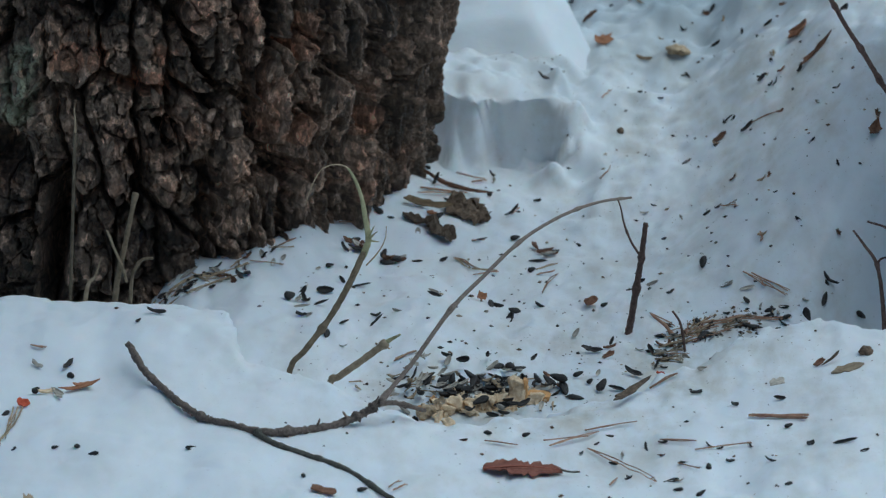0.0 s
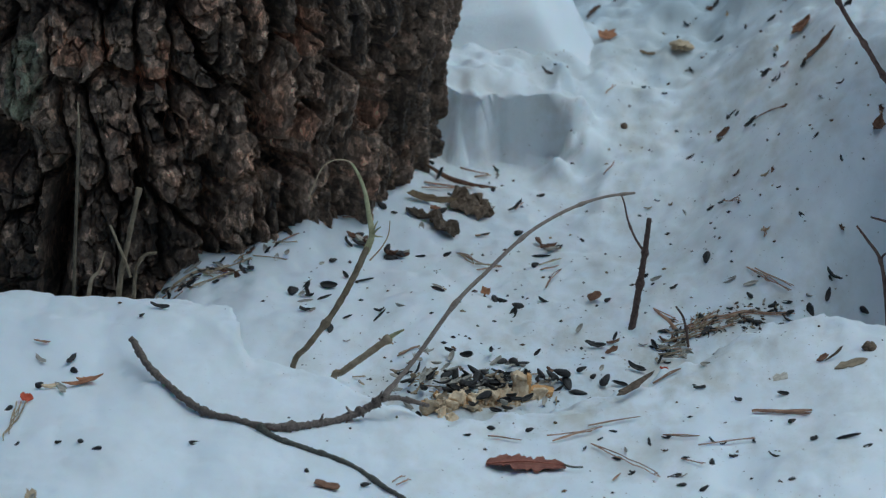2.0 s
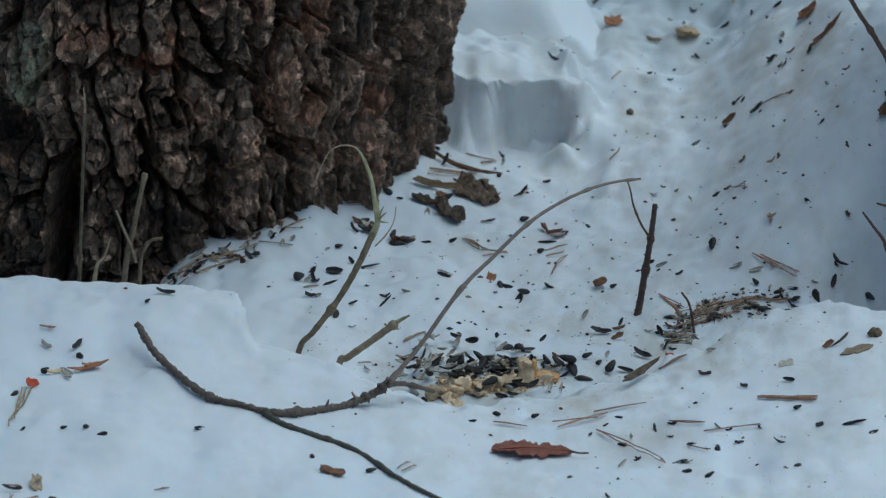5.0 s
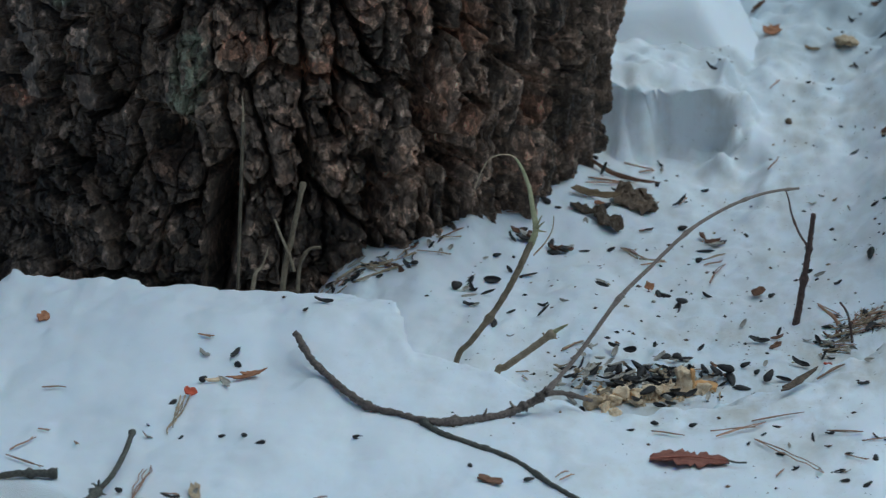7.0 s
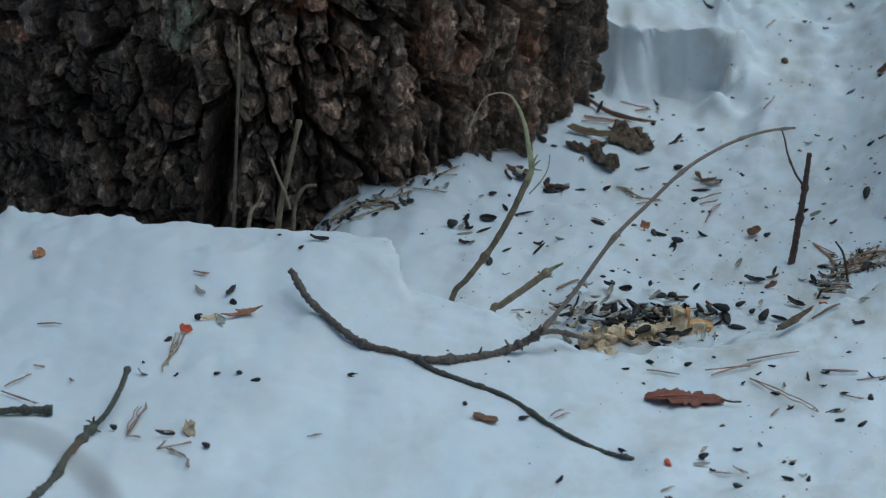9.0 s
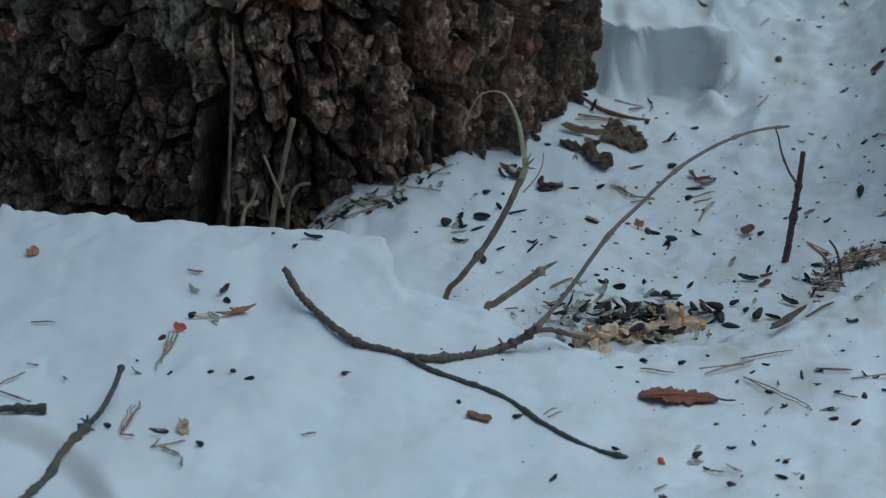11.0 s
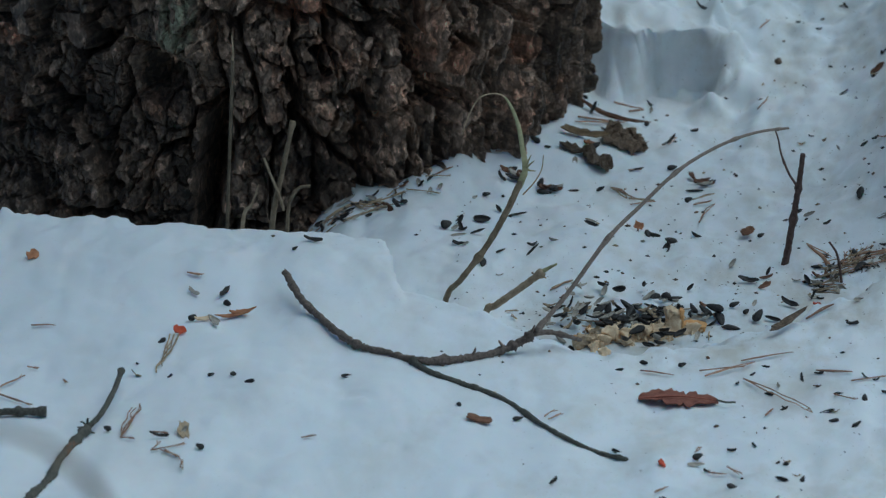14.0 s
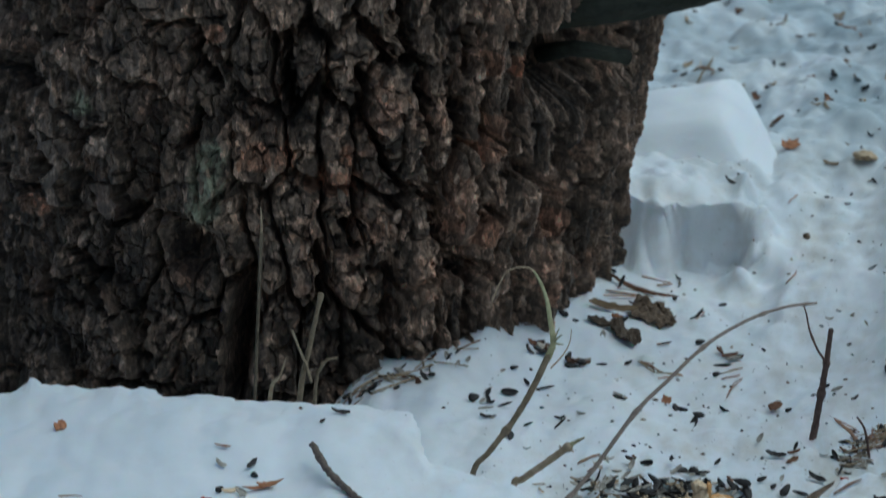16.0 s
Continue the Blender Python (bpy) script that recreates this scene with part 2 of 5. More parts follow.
CRUMB = crumb_material()
LIMB = dry_material("limb_bark", (0.014, 0.016, 0.011), (0.036, 0.038, 0.027), 70, 0.85, relief=0.8)


def mesh_from(name, verts, faces, mat, smooth=True):
    me = bpy.data.meshes.new(name)
    verts, faces = np.asarray(verts, np.float32), np.asarray(faces, np.int32)
    me.vertices.add(len(verts))
    me.vertices.foreach_set("co", verts.ravel())
    n = faces.shape[1]
    me.loops.add(faces.size)
    me.loops.foreach_set("vertex_index", faces.ravel())
    me.polygons.add(len(faces))
    me.polygons.foreach_set("loop_start", np.arange(0, faces.size, n, dtype=np.int32))
    me.update(calc_edges=True)
    me.polygons.foreach_set("use_smooth", np.full(len(faces), smooth))
    me.materials.append(mat)
    return me


def weights(me, name, values):
    me.attributes.new(name, "FLOAT", "POINT").data.foreach_set("value", np.asarray(values, np.float32).ravel())


def quads(rows, cols):
    i = np.arange(rows * cols).reshape(rows, cols)
    return np.stack([i[:-1, :-1], i[:-1, 1:], i[1:, 1:], i[1:, :-1]], -1).reshape(-1, 4)


def spaced(lo, hi, step, reach, grow=1.25):
    """Even steps from lo to hi, and ever wider ones out to reach on both sides."""
    mid = list(np.arange(lo, hi + step / 2, step))
    out, s = [], step
    while (out[-1] if out else 0) < reach:
        s *= grow
        out.append((out[-1] if out else 0) + s)
    return np.array([lo - o for o in reversed(out)] + mid + [mid[-1] + o for o in out])


# ---- the snow, one sheet to the horizon ----
def build_ground():
    gx, gy = spaced(-0.52, 0.44, 0.0028, 90), spaced(-0.90, 0.95, 0.0034, 90)
    x, y = np.meshgrid(gx, gy)
    z = ground(x, y)
    # the broken face behind the trunk hangs over a little
    edge = 0.175 + 0.016 * grain(x, 0.5 * y, 0.026, 7)
    brow = ease((y - edge) / 0.016) * np.exp(-np.clip(y - edge - 0.016, 0, 9) / 0.05) * ease((0.105 - x) / 0.03) * ease((x + 0.2) / 0.1)
    torn = ease((y - edge + 0.03) / 0.015) * ease((edge + 0.05 - y) / 0.03) * ease((0.12 - x) / 0.03)
    y_out = y - 0.017 * brow * (1 + 0.35 * grain(x, 0 * y, 0.030, 55) + 0.15 * grain(x, 0 * y, 0.012, 57)) + torn * (0.003 * grain(x + 0.8 * z, 2.0 * z, 0.030, 56) + 0.001 * grain(x, 2 * z, 0.014, 58))
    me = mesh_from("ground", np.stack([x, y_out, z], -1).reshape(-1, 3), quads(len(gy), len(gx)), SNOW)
    trod = np.exp(-((x - 0.09) / 0.17) ** 2 - ((y + 0.34) / 0.16) ** 2) + 0.7 * np.exp(-((x - 0.20) / 0.22) ** 2 - ((y - 0.15) / 0.3) ** 2) \
        + 0.5 * np.exp(-((x - 0.2) / 0.3) ** 2 - ((y + 0.7) / 0.2) ** 2) + 0.8 * np.exp(-((x - 0.2) / 0.4) ** 2 - ((y - 0.85) / 0.35) ** 2) + 0.12
    trod = trod + 1.2 * np.exp(-((x - 0.03) / 0.05) ** 2 - ((y + 0.325) / 0.03) ** 2) + 1.2 * np.exp(-((x - 0.19) / 0.05) ** 2 - ((y + 0.22 - 0.5 * (x - 0.17)) / 0.025) ** 2)
    weights(me, "trodden", np.clip(trod, 0, 1))
    # greyer with depth: shade painted over dirty far snow; trodden spots slightly dirty
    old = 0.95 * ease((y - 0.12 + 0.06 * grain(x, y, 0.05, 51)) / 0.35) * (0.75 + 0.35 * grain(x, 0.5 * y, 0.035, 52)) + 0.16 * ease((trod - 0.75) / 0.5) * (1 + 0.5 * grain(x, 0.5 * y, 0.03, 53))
    weights(me, "grime_and_shade", np.clip(old, 0, 1))
    return tagged(new("ground", me), "old white snow with hollows and scattered husks", "snow", kind="structure")


build_ground()


# ---- the pine ----
def cells(u, v, seed):
    """Nearest and second distance to scattered seeds, a number of the nearest one, and the way to it."""
    iu, iv = np.floor(u), np.floor(v)
    f1, f2 = np.full(u.shape, 9.0), np.full(u.shape, 9.0)
    tag, du, dv = np.zeros(u.shape), np.zeros(u.shape), np.zeros(u.shape)
    for a in (-1, 0, 1):
        for b in (-1, 0, 1):
            cu, cv = iu + a, iv + b
            ku, kv, kt = (np.abs(np.sin(cu * p + cv * q + seed) * 43758.5453) % 1 for p, q in ((127.1, 311.7), (269.5, 183.3), (419.2, 371.9)))
            eu, ev = u - cu - 0.1 - 0.8 * ku, v - cv - 0.1 - 0.8 * kv
            d = np.sqrt(eu * eu + ev * ev)
            near = d < f1
            f2 = np.where(near, f1, np.minimum(f2, d))
            tag, du, dv = np.where(near, kt, tag), np.where(near, eu, du), np.where(near, ev, dv)
            f1 = np.where(near, d, f1)
    return f1, f2, tag, du, dv


def limb_mesh(name, pts, thick, thin):
    """A dead limb along the points, with furrowed bark of its own."""
    p = np.vstack([2 * pts[0] - pts[1], pts, 2 * pts[-1] - pts[-2]])
    line = []
    for k in range(1, len(p) - 2):
        for t in np.linspace(0, 1, 24, endpoint=False):
            a, b, c, d = p[k - 1:k + 3]
            line.append(0.5 * (2 * b + (c - a) * t + (2 * a - 5 * b + 4 * c - d) * t * t + (3 * b - a - 3 * c + d) * t ** 3))
    line = np.array(line + [pts[-1]])
    n, sides, verts = len(line), 40, []
    for i, c in enumerate(line):
        way = Vector(line[min(i + 1, n - 1)] - line[max(i - 1, 0)]).normalized()
        side = way.cross(Vector((0.1, 0.2, 1))).normalized()
        up = side.cross(way)
        for k in range(sides):
            q = math.tau * k / sides
            w = (thick + (thin - thick) * i / (n - 1)) * (1 + 0.10 * noise.noise(Vector((i * 0.05, math.cos(q) * 3, math.sin(q) * 3))) + 0.06 * noise.noise(Vector((i * 0.3, math.cos(q) * 9, math.sin(q) * 9))))
            verts.append(Vector(c) + side * math.cos(q) * w + up * math.sin(q) * w)
    faces = [(i * sides + k, i * sides + (k + 1) % sides, (i + 1) * sides + (k + 1) % sides, (i + 1) * sides + k) for i in range(n - 1) for k in range(sides)]
    me = bpy.data.meshes.new(name)
    me.from_pydata(verts, [], faces + [tuple((n - 1) * sides + k for k in range(sides))])
    me.materials.append(LIMB)
    return me


AXIS_X, AXIS_Y, RADIUS, LEANING = -0.258, 0.140, 0.2465, 0.125


def build_pine():
    tree = tagged(new("pine_tree"), "old pine trunk with deeply furrowed grey-brown bark", "tree")
    tree.location = (AXIS_X, AXIS_Y, 0)
    # angle 0 faces the bank; fine where it is seen, coarse behind and above
    ang = np.concatenate([np.linspace(-1.60, 1.72, 940), np.linspace(1.72, 2 * math.pi - 1.60, 90)[1:]])
    hs = np.concatenate([np.arange(-0.05, 0.30, 0.0009), 0.30 + np.cumsum(np.geomspace(0.002, 0.25, 60))])
    hs = np.append(hs, hs[-1] + 0.01)
    a, z = np.meshgrid(ang, hs)
    u, v = a * RADIUS, z.copy()
    far = ease((z - 0.32) / 0.3)
    # towards the far side the plates are narrow and long
    side = ease((a - 0.25) / 0.45)
    jag = 0.0016 * grain(u, v, 0.0060, 31) + 0.0008 * grain(u, v, 0.0026, 34)
    wu = u + 0.008 * grain(u, v, 0.060, 21) + 0.0022 * grain(u, v, 0.020, 22) + 0.20 * v + jag + 0.055 * RADIUS * np.log1p(np.exp((a - 0.475) * 10))
    wv = v + 0.008 * grain(u, v, 0.070, 23) + 0.0022 * grain(u, v, 0.022, 24) + 0.0016 * grain(u, v, 0.0060, 32) + 0.0008 * grain(u, v, 0.0026, 35)
    wv = wv * (1 - 0.45 * side)
    f1, f2, tag, du, dv = cells(wu / 0.031, wv / 0.066, 3.1)
    g1, g2, tag2, eu, ev = cells(wu / 0.0150 + 9, wv / 0.0240, 8.7)
    h1, h2, tag3, iu, iv = cells(wu / 0.0058 + 5, wv / 0.0098 + 3, 5.2)
    turn1, turn2, turn3 = (tag * 7.31) % 1 - 0.5, (tag2 * 9.17) % 1 - 0.5, (tag3 * 5.77) % 1 - 0.5
    proud_skin = ease(0.5 + 1.2 * grain(u, v, 0.03, 38))
    # plates: flat faces, each at its own height and tilt, parted by open cracks
    open_crack = np.clip(0.75 + 0.9 * grain(u, v, 0.045, 36), 0.10, 1)
    plate = ease((f2 - f1 - 0.02) / 0.13)
    r = -0.026 * open_crack * (1 - plate) + (tag - 0.5) * 0.013 + plate * (du * turn1 * 0.014 + dv * (0.25 - tag) * 0.012)
    # scales on the plates: slightly domed, stepping over one another
    scale = ease((g2 - g1 - 0.01) / 0.06)
    r = r + (0.45 + 0.55 * plate) * (1 - 0.35 * side) * ((tag2 - 0.5) * 0.0070 - 0.0060 * (1 - scale) + eu * turn2 * 0.009 + ev * (0.3 - tag2) * 0.006)
    r = r + (1 - 0.4 * side) * ((tag3 - 0.5) * 0.0044 - 0.0014 * (1 - ease((h2 - h1) / 0.10)) + iu * turn3 * 0.0050 + iv * (0.35 - tag3) * 0.0040)
    r = r + (0.0009 + 0.0010 * proud_skin) * grain(u, 0.7 * v, 0.0042, 26) + 0.0006 * grain(u, v, 0.0021, 29) + 0.007 * grain(u, v, 0.11, 27)
    for size, seed, depth in ((0.026, 43, 0.026), (0.0125, 44, 0.014)):
        r = r - side * depth * ease(1 - np.abs(grain(wu + 0.003 * grain(u, v, 0.011, 45), 0.16 * v, size, seed)) / 0.24)
    # the main furrows, where they run, with their half widths
    for width, line in [
            (0.0036, [(0.169, 0.233), (0.213, 0.192), (0.264, 0.171), (0.313, 0.154), (0.372, 0.137)]),
            (0.0042, [(0.252, 0.280), (0.274, 0.256), (0.309, 0.235)]),
            (0.0040, [(0.341, 0.234), (0.378, 0.197), (0.417, 0.160), (0.456, 0.114), (0.520, 0.092)]),
            (0.0070, [(0.436, 0.147), (0.494, 0.105)]), (0.0042, [(0.461, 0.254), (0.490, 0.227)]),
            (0.0036, [(0.634, 0.247), (0.640, 0.226), (0.674, 0.205)]), (0.0036, [(0.651, 0.153), (0.684, 0.119), (0.681, 0.090)]),
            (0.0070, [(1.020, 0.173), (1.041, 0.130), (1.076, 0.079)]), (0.0075, [(0.552, 0.085), (0.636, 0.071)]), (0.0042, [(0.605, 0.081), (0.635, 0.038)]),
            (0.0055, [(0.361, 0.075), (0.405, 0.013)]), (0.0040, [(-0.284, 0.256), (-0.274, 0.234), (-0.211, 0.219)]), (0.0045, [(-0.265, 0.198), (-0.278, 0.173)]),
            (0.0040, [(-0.452, 0.149), (-0.430, 0.117)]), (0.0045, [(-0.878, 0.180), (-0.712, 0.147)]), (0.0036, [(-0.651, 0.133), (-0.577, 0.107)])] + [
            (0.0040, line) for line in ([(-0.042, 0.257), (-0.004, 0.201)], [(0.205, 0.119), (0.245, 0.102)], [(0.094, 0.229), (0.112, 0.209)], [(0.475, 0.203), (0.499, 0.158)],
                                        [(0.158, 0.269), (0.253, 0.236)], [(0.765, 0.103), (0.774, 0.053)], [(0.857, 0.140), (0.881, 0.089)], [(0.953, 0.081), (1.024, 0.044)],
                                        [(0.118, 0.103), (0.175, 0.054)], [(-0.377, 0.057), (-0.350, 0.016)], [(-0.619, 0.089), (-0.462, 0.046)])] + [
            (0.0030, [(k + random.uniform(-0.02, 0.02) - 0.55 * (h - 0.06), h) for h in (top, top - 0.03, top - 0.06, top - 0.085)]) for k, top in ((0.60, 0.07), (0.73, 0.20), (0.80, 0.09), (0.92, 0.17), (0.97, 0.06), (1.13, 0.19), (1.16, 0.09), (1.27, 0.14), (1.34, 0.06), (1.42, 0.19))]:
        for (a0, z0), (a1, z1) in zip(line, line[1:]):
            pa, pz = (a - a0) * RADIUS + 2.2 * jag, z + 2.0 * jag - z0
            qa, qz = (a1 - a0) * RADIUS, z1 - z0
            t = np.clip((pa * qa + pz * qz) / (qa * qa + qz * qz), 0, 1)
            r = np.minimum(r, 0.006 - 0.050 * ease(1.5 - np.hypot(pa - t * qa, pz - t * qz) / width) + 0.5 * np.maximum(r, 0))
    wob = 0.30 * grain(u, v, 0.018, 33) + 0.18 * grain(u, v, 0.007, 37)

    def patch(ca, cz, wa, wz, soft=0.5):
        return ease((1.15 - np.hypot((a - ca) / wa, (z - cz) / wz) + wob) / soft)

    # plates that stand proud, sunken places, and rotted hollows at the foot under a jutting ridge
    proud, rusted, sunk, grown = np.zeros(a.shape), np.zeros(a.shape), np.zeros(a.shape), np.zeros(a.shape)
    for p in ((0.277, 0.207, 0.064, 0.020), (0.332, 0.165, 0.041, 0.011), (0.576, 0.127, 0.080, 0.025), (0.463, 0.053, 0.085, 0.039), (0.696, 0.067, 0.047, 0.019), (0.841, 0.120, 0.104, 0.026),
              (0.382, 0.243, 0.053, 0.011), (0.133, 0.190, 0.043, 0.011), (-0.110, 0.206, 0.031, 0.010), (1.185, 0.144, 0.087, 0.031), (-0.341, 0.117, 0.038, 0.010), (-0.290, 0.032, 0.110, 0.018),
              (-0.135, 0.183, 0.043, 0.017), (0.884, 0.062, 0.066, 0.020), (0.225, 0.244, 0.039, 0.012), (-0.393, 0.256, 0.076, 0.012), (0.552, 0.264, 0.090, 0.010), (0.264, 0.069, 0.065, 0.017)):
        proud = np.maximum(proud, patch(*p))
    for p in ((-0.772, 0.114, 0.053, 0.007), (0.610, 0.170, 0.052, 0.017), (-0.242, 0.254, 0.039, 0.007), (-0.084, 0.167, 0.039, 0.011), (0.004, 0.169, 0.027, 0.012), (0.150, 0.148, 0.071, 0.008),
              (0.627, 0.106, 0.035, 0.010), (0.889, 0.097, 0.078, 0.009), (0.698, 0.220, 0.036, 0.008), (0.572, 0.225, 0.032, 0.008), (0.174, 0.169, 0.028, 0.009), (0.959, 0.048, 0.066, 0.013)):
        rusted = np.maximum(rusted, patch(*p, 0.25))
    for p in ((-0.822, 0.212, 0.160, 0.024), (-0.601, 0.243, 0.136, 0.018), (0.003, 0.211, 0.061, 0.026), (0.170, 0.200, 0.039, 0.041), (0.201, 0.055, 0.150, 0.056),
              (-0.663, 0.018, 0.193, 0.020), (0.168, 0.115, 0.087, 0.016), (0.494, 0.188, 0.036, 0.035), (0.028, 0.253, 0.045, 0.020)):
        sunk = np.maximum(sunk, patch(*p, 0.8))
    for p in ((-0.210, 0.138, 0.055, 0.032), (-0.602, 0.197, 0.045, 0.010), (-0.195, 0.170, 0.050, 0.012)):
        grown = np.maximum(grown, patch(*p, 0.7))
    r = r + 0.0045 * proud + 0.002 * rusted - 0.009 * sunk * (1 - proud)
    for ca, cz, wa, wz, depth in ((-0.062, 0.034, 0.026, 0.048, 0.085), (-0.235, 0.101, 0.044, 0.016, 0.030), (-0.185, 0.144, 0.060, 0.034, -0.024), (0.942, 0.220, 0.150, 0.030, 0.060), (1.051, 0.127, 0.050, 0.050, 0.022)):
        r = r - depth * np.exp(-(((a - ca) / wa / 1.4) ** 2 + ((z - cz) / wz) ** 2) ** 1.5)
    hs_top = z >= hs[-1] - 1e-6
    girth = np.interp(z, (-0.06, 0.0, 0.02, 0.04, 0.065, 0.10, 0.16, 0.22, 0.45), (0.236, 0.2415, 0.2435, 0.2445, 0.2465, 0.2475, 0.2515, 0.2575, 0.275))
    rad = girth - 0.004 - 0.01 * np.clip(z - 0.45, 0, 9) + r * (1 - 0.5 * far)
    rad = np.where(hs_top, 0.001, rad)
    x, y = rad * np.sin(a) + LEANING * np.minimum(z, 0.6) + 0.03 * np.clip(z - 0.6, 0, 9), -rad * np.cos(a)
    me = mesh_from("trunk", np.stack([x, y, z], -1).reshape(-1, 3), quads(len(hs), len(ang))[:, ::-1], BARK, False)
    me.flip_normals()
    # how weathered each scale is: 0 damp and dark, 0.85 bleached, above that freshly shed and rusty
    # sunken places and the left flank also toned down, shade painted into the bark
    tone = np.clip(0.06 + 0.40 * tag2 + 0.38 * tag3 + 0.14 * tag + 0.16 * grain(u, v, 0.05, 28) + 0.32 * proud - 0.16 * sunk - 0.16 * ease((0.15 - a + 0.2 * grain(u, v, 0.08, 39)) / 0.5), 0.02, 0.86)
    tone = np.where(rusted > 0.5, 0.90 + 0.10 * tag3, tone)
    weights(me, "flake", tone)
    weights(me, "lichen", grown)
    trunk = new("trunk", me)
    trunk.parent = tree
    # loose scales that stand off the plates
    scales = []
    for k in range(9):
        n, rim = 6, []
        for j in range(n):
            w = 1 + random.uniform(-0.45, 0.45)
            rim.append((math.cos(math.tau * j / n) * 0.0021 * w, math.sin(math.tau * j / n) * 0.0036 * w))
        vs = [(px, -0.0008 - 0.10 * abs(px), pz) for px, pz in rim] + [(px * 1.08, 0.0012, pz * 1.08) for px, pz in rim] + [(0, -0.0014, 0)]
        fs = [(j, (j + 1) % n, 2 * n) for j in range(n)] + [(j + n, (j + 1) % n + n, (j + 1) % n) for j in range(n)] + [(j + n, (j + 1) % n, j) for j in range(n)]
        sm = bpy.data.meshes.new("bark_scale")
        sm.from_pydata(vs, [], fs)
        sm.materials.append(BARK)
        weights(sm, "flake", np.full(len(vs), random.uniform(0.3, 0.8)))
        scales.append(sm)
    for _ in range(260):
        i, j = random.randrange(60, 370), random.randrange(20, 920)
        if r[i, j] < -0.006:
            continue
        ob = new("bark_scale", random.choice(scales))
        ob.parent = trunk
        size = random.uniform(0.6, 1.3)
        ob.matrix_basis = Matrix.Translation((x[i, j], y[i, j], z[i, j])) @ pose(0, 0, 0, random.uniform(-14, 6), random.uniform(-30, 30), math.degrees(a[i, j]) + random.uniform(-25, 25)) \
            @ Matrix.Diagonal((size, 1.0, size * random.uniform(0.8, 1.4), 1))
    # a dead limb that juts out past the trunk, and a broken stub under it
    for name, pts, thick, thin in (("limb", [(-0.1076, 0.1000, 0.2070), (-0.0742, 0.0200, 0.2461), (-0.0343, -0.0200, 0.2591), (0.0089, -0.0100, 0.2621), (0.0443, 0.0000, 0.2657), (0.0839, 0.0200, 0.2748), (0.1435, 0.0500, 0.2991)], 0.021, 0.010),
                                   ("stub", [(-0.0622, 0.0300, 0.2099), (-0.0419, -0.0200, 0.2259), (-0.0222, -0.0300, 0.2261), (-0.0017, -0.0200, 0.2198)], 0.0065, 0.005)):
        line = np.array(pts) - np.array((AXIS_X, AXIS_Y, 0))
        part_me = limb_mesh(name, line, thick, thin)
        ob = new(name, part_me)
        ob.parent = tree
    return tree


PINE = build_pine()


# ---- how things are made ----
def part(name, me, parent=None, label=""):
    ob = new(name, me)
    if parent:
        ob.parent = parent
    return tagged(ob, label)


def mesh_of(name, bm, mat, smooth=True):
    me = bpy.data.meshes.new(name)
    bm.to_mesh(me)
    bm.free()
    me.materials.append(mat)
    for p in me.polygons:
        p.use_smooth = smooth
    return me


def glide(points, steps=6):
    """A smooth line through the points."""
    p = np.array(points, float)
    p = np.vstack([2 * p[0] - p[1], p, 2 * p[-1] - p[-2]])
    out = []
    for k in range(1, len(p) - 2):
        for t in np.linspace(0, 1, steps, endpoint=False):
            a, b, c, d = p[k - 1:k + 3]
            out.append(0.5 * (2 * b + (c - a) * t + (2 * a - 5 * b + 4 * c - d) * t * t + (3 * b - a - 3 * c + d) * t ** 3))
    return np.array(out + [p[-2]])


def tube(name, points, thick, thin, mat, nodes=(), rough=0.12, sides=10, steps=14, flat=1.0):
    """A twig along the points: tapered, knobbly, swollen at the nodes (shares of its length), closed at both ends."""
    line = glide(points, steps)
    n = len(line)
    along = np.linspace(0, 1, n)
    rad = thick + (thin - thick) * along
    for at in nodes:
        rad = rad * (1 + 0.5 * np.exp(-((along - at) * n / 1.6) ** 2))
    verts = []
    for i, c in enumerate(line):
        way = Vector(line[min(i + 1, n - 1)] - line[max(i - 1, 0)]).normalized()
        side = way.cross(Vector((0.13, -0.95, 0.2))).normalized()
        up = side.cross(way)
        for k in range(sides):
            a = 2 * math.pi * k / sides
            w = rad[i] * (1 + rough * random.uniform(-1, 1))
            verts.append(Vector(c) + side * math.cos(a) * w + up * math.sin(a) * w * flat)
    faces = [(i * sides + k, i * sides + (k + 1) % sides, (i + 1) * sides + (k + 1) % sides, (i + 1) * sides + k) for i in range(n - 1) for k in range(sides)]
    me = bpy.data.meshes.new(name)
    me.from_pydata(verts, [], faces + [tuple(range(sides))[::-1], tuple((n - 1) * sides + k for k in range(sides))])
    me.materials.append(mat)
    for p in me.polygons:
        p.use_smooth = True
    return me


def stand(name, at, label, category, group=""):
    """An empty at the foot of a thing; its parts are given in world places."""
    ob = new(name)
    ob.location = at
    return tagged(ob, label, category, group)


def grow(thing, name, me, label=""):
    ob = part(name, me, thing, label)
    ob.matrix_parent_inverse = Matrix.Translation(-Vector(thing.location))
    return ob


def level(x, y):
    return float(ground(np.array([x]), np.array([y]))[0])


def lie(x, y, turn, lift=0.0, tip=0.0, bank=0.0, scale=1.0):
    """A pose flat on the snow at x, y, along its slope."""
    d = 0.006
    n = Vector((level(x - d, y) - level(x + d, y), level(x, y - d) - level(x, y + d), 2 * d)).normalized()
    tilt = Vector((0, 0, 1)).rotation_difference(n).to_matrix().to_4x4()
    return Matrix.Translation((x, y, level(x, y) + lift)) @ tilt @ pose(0, 0, 0, tip, bank, turn) @ Matrix.Diagonal((scale, scale, scale, 1))


def set_down(ob, m):
    ob.matrix_basis = m
    return ob


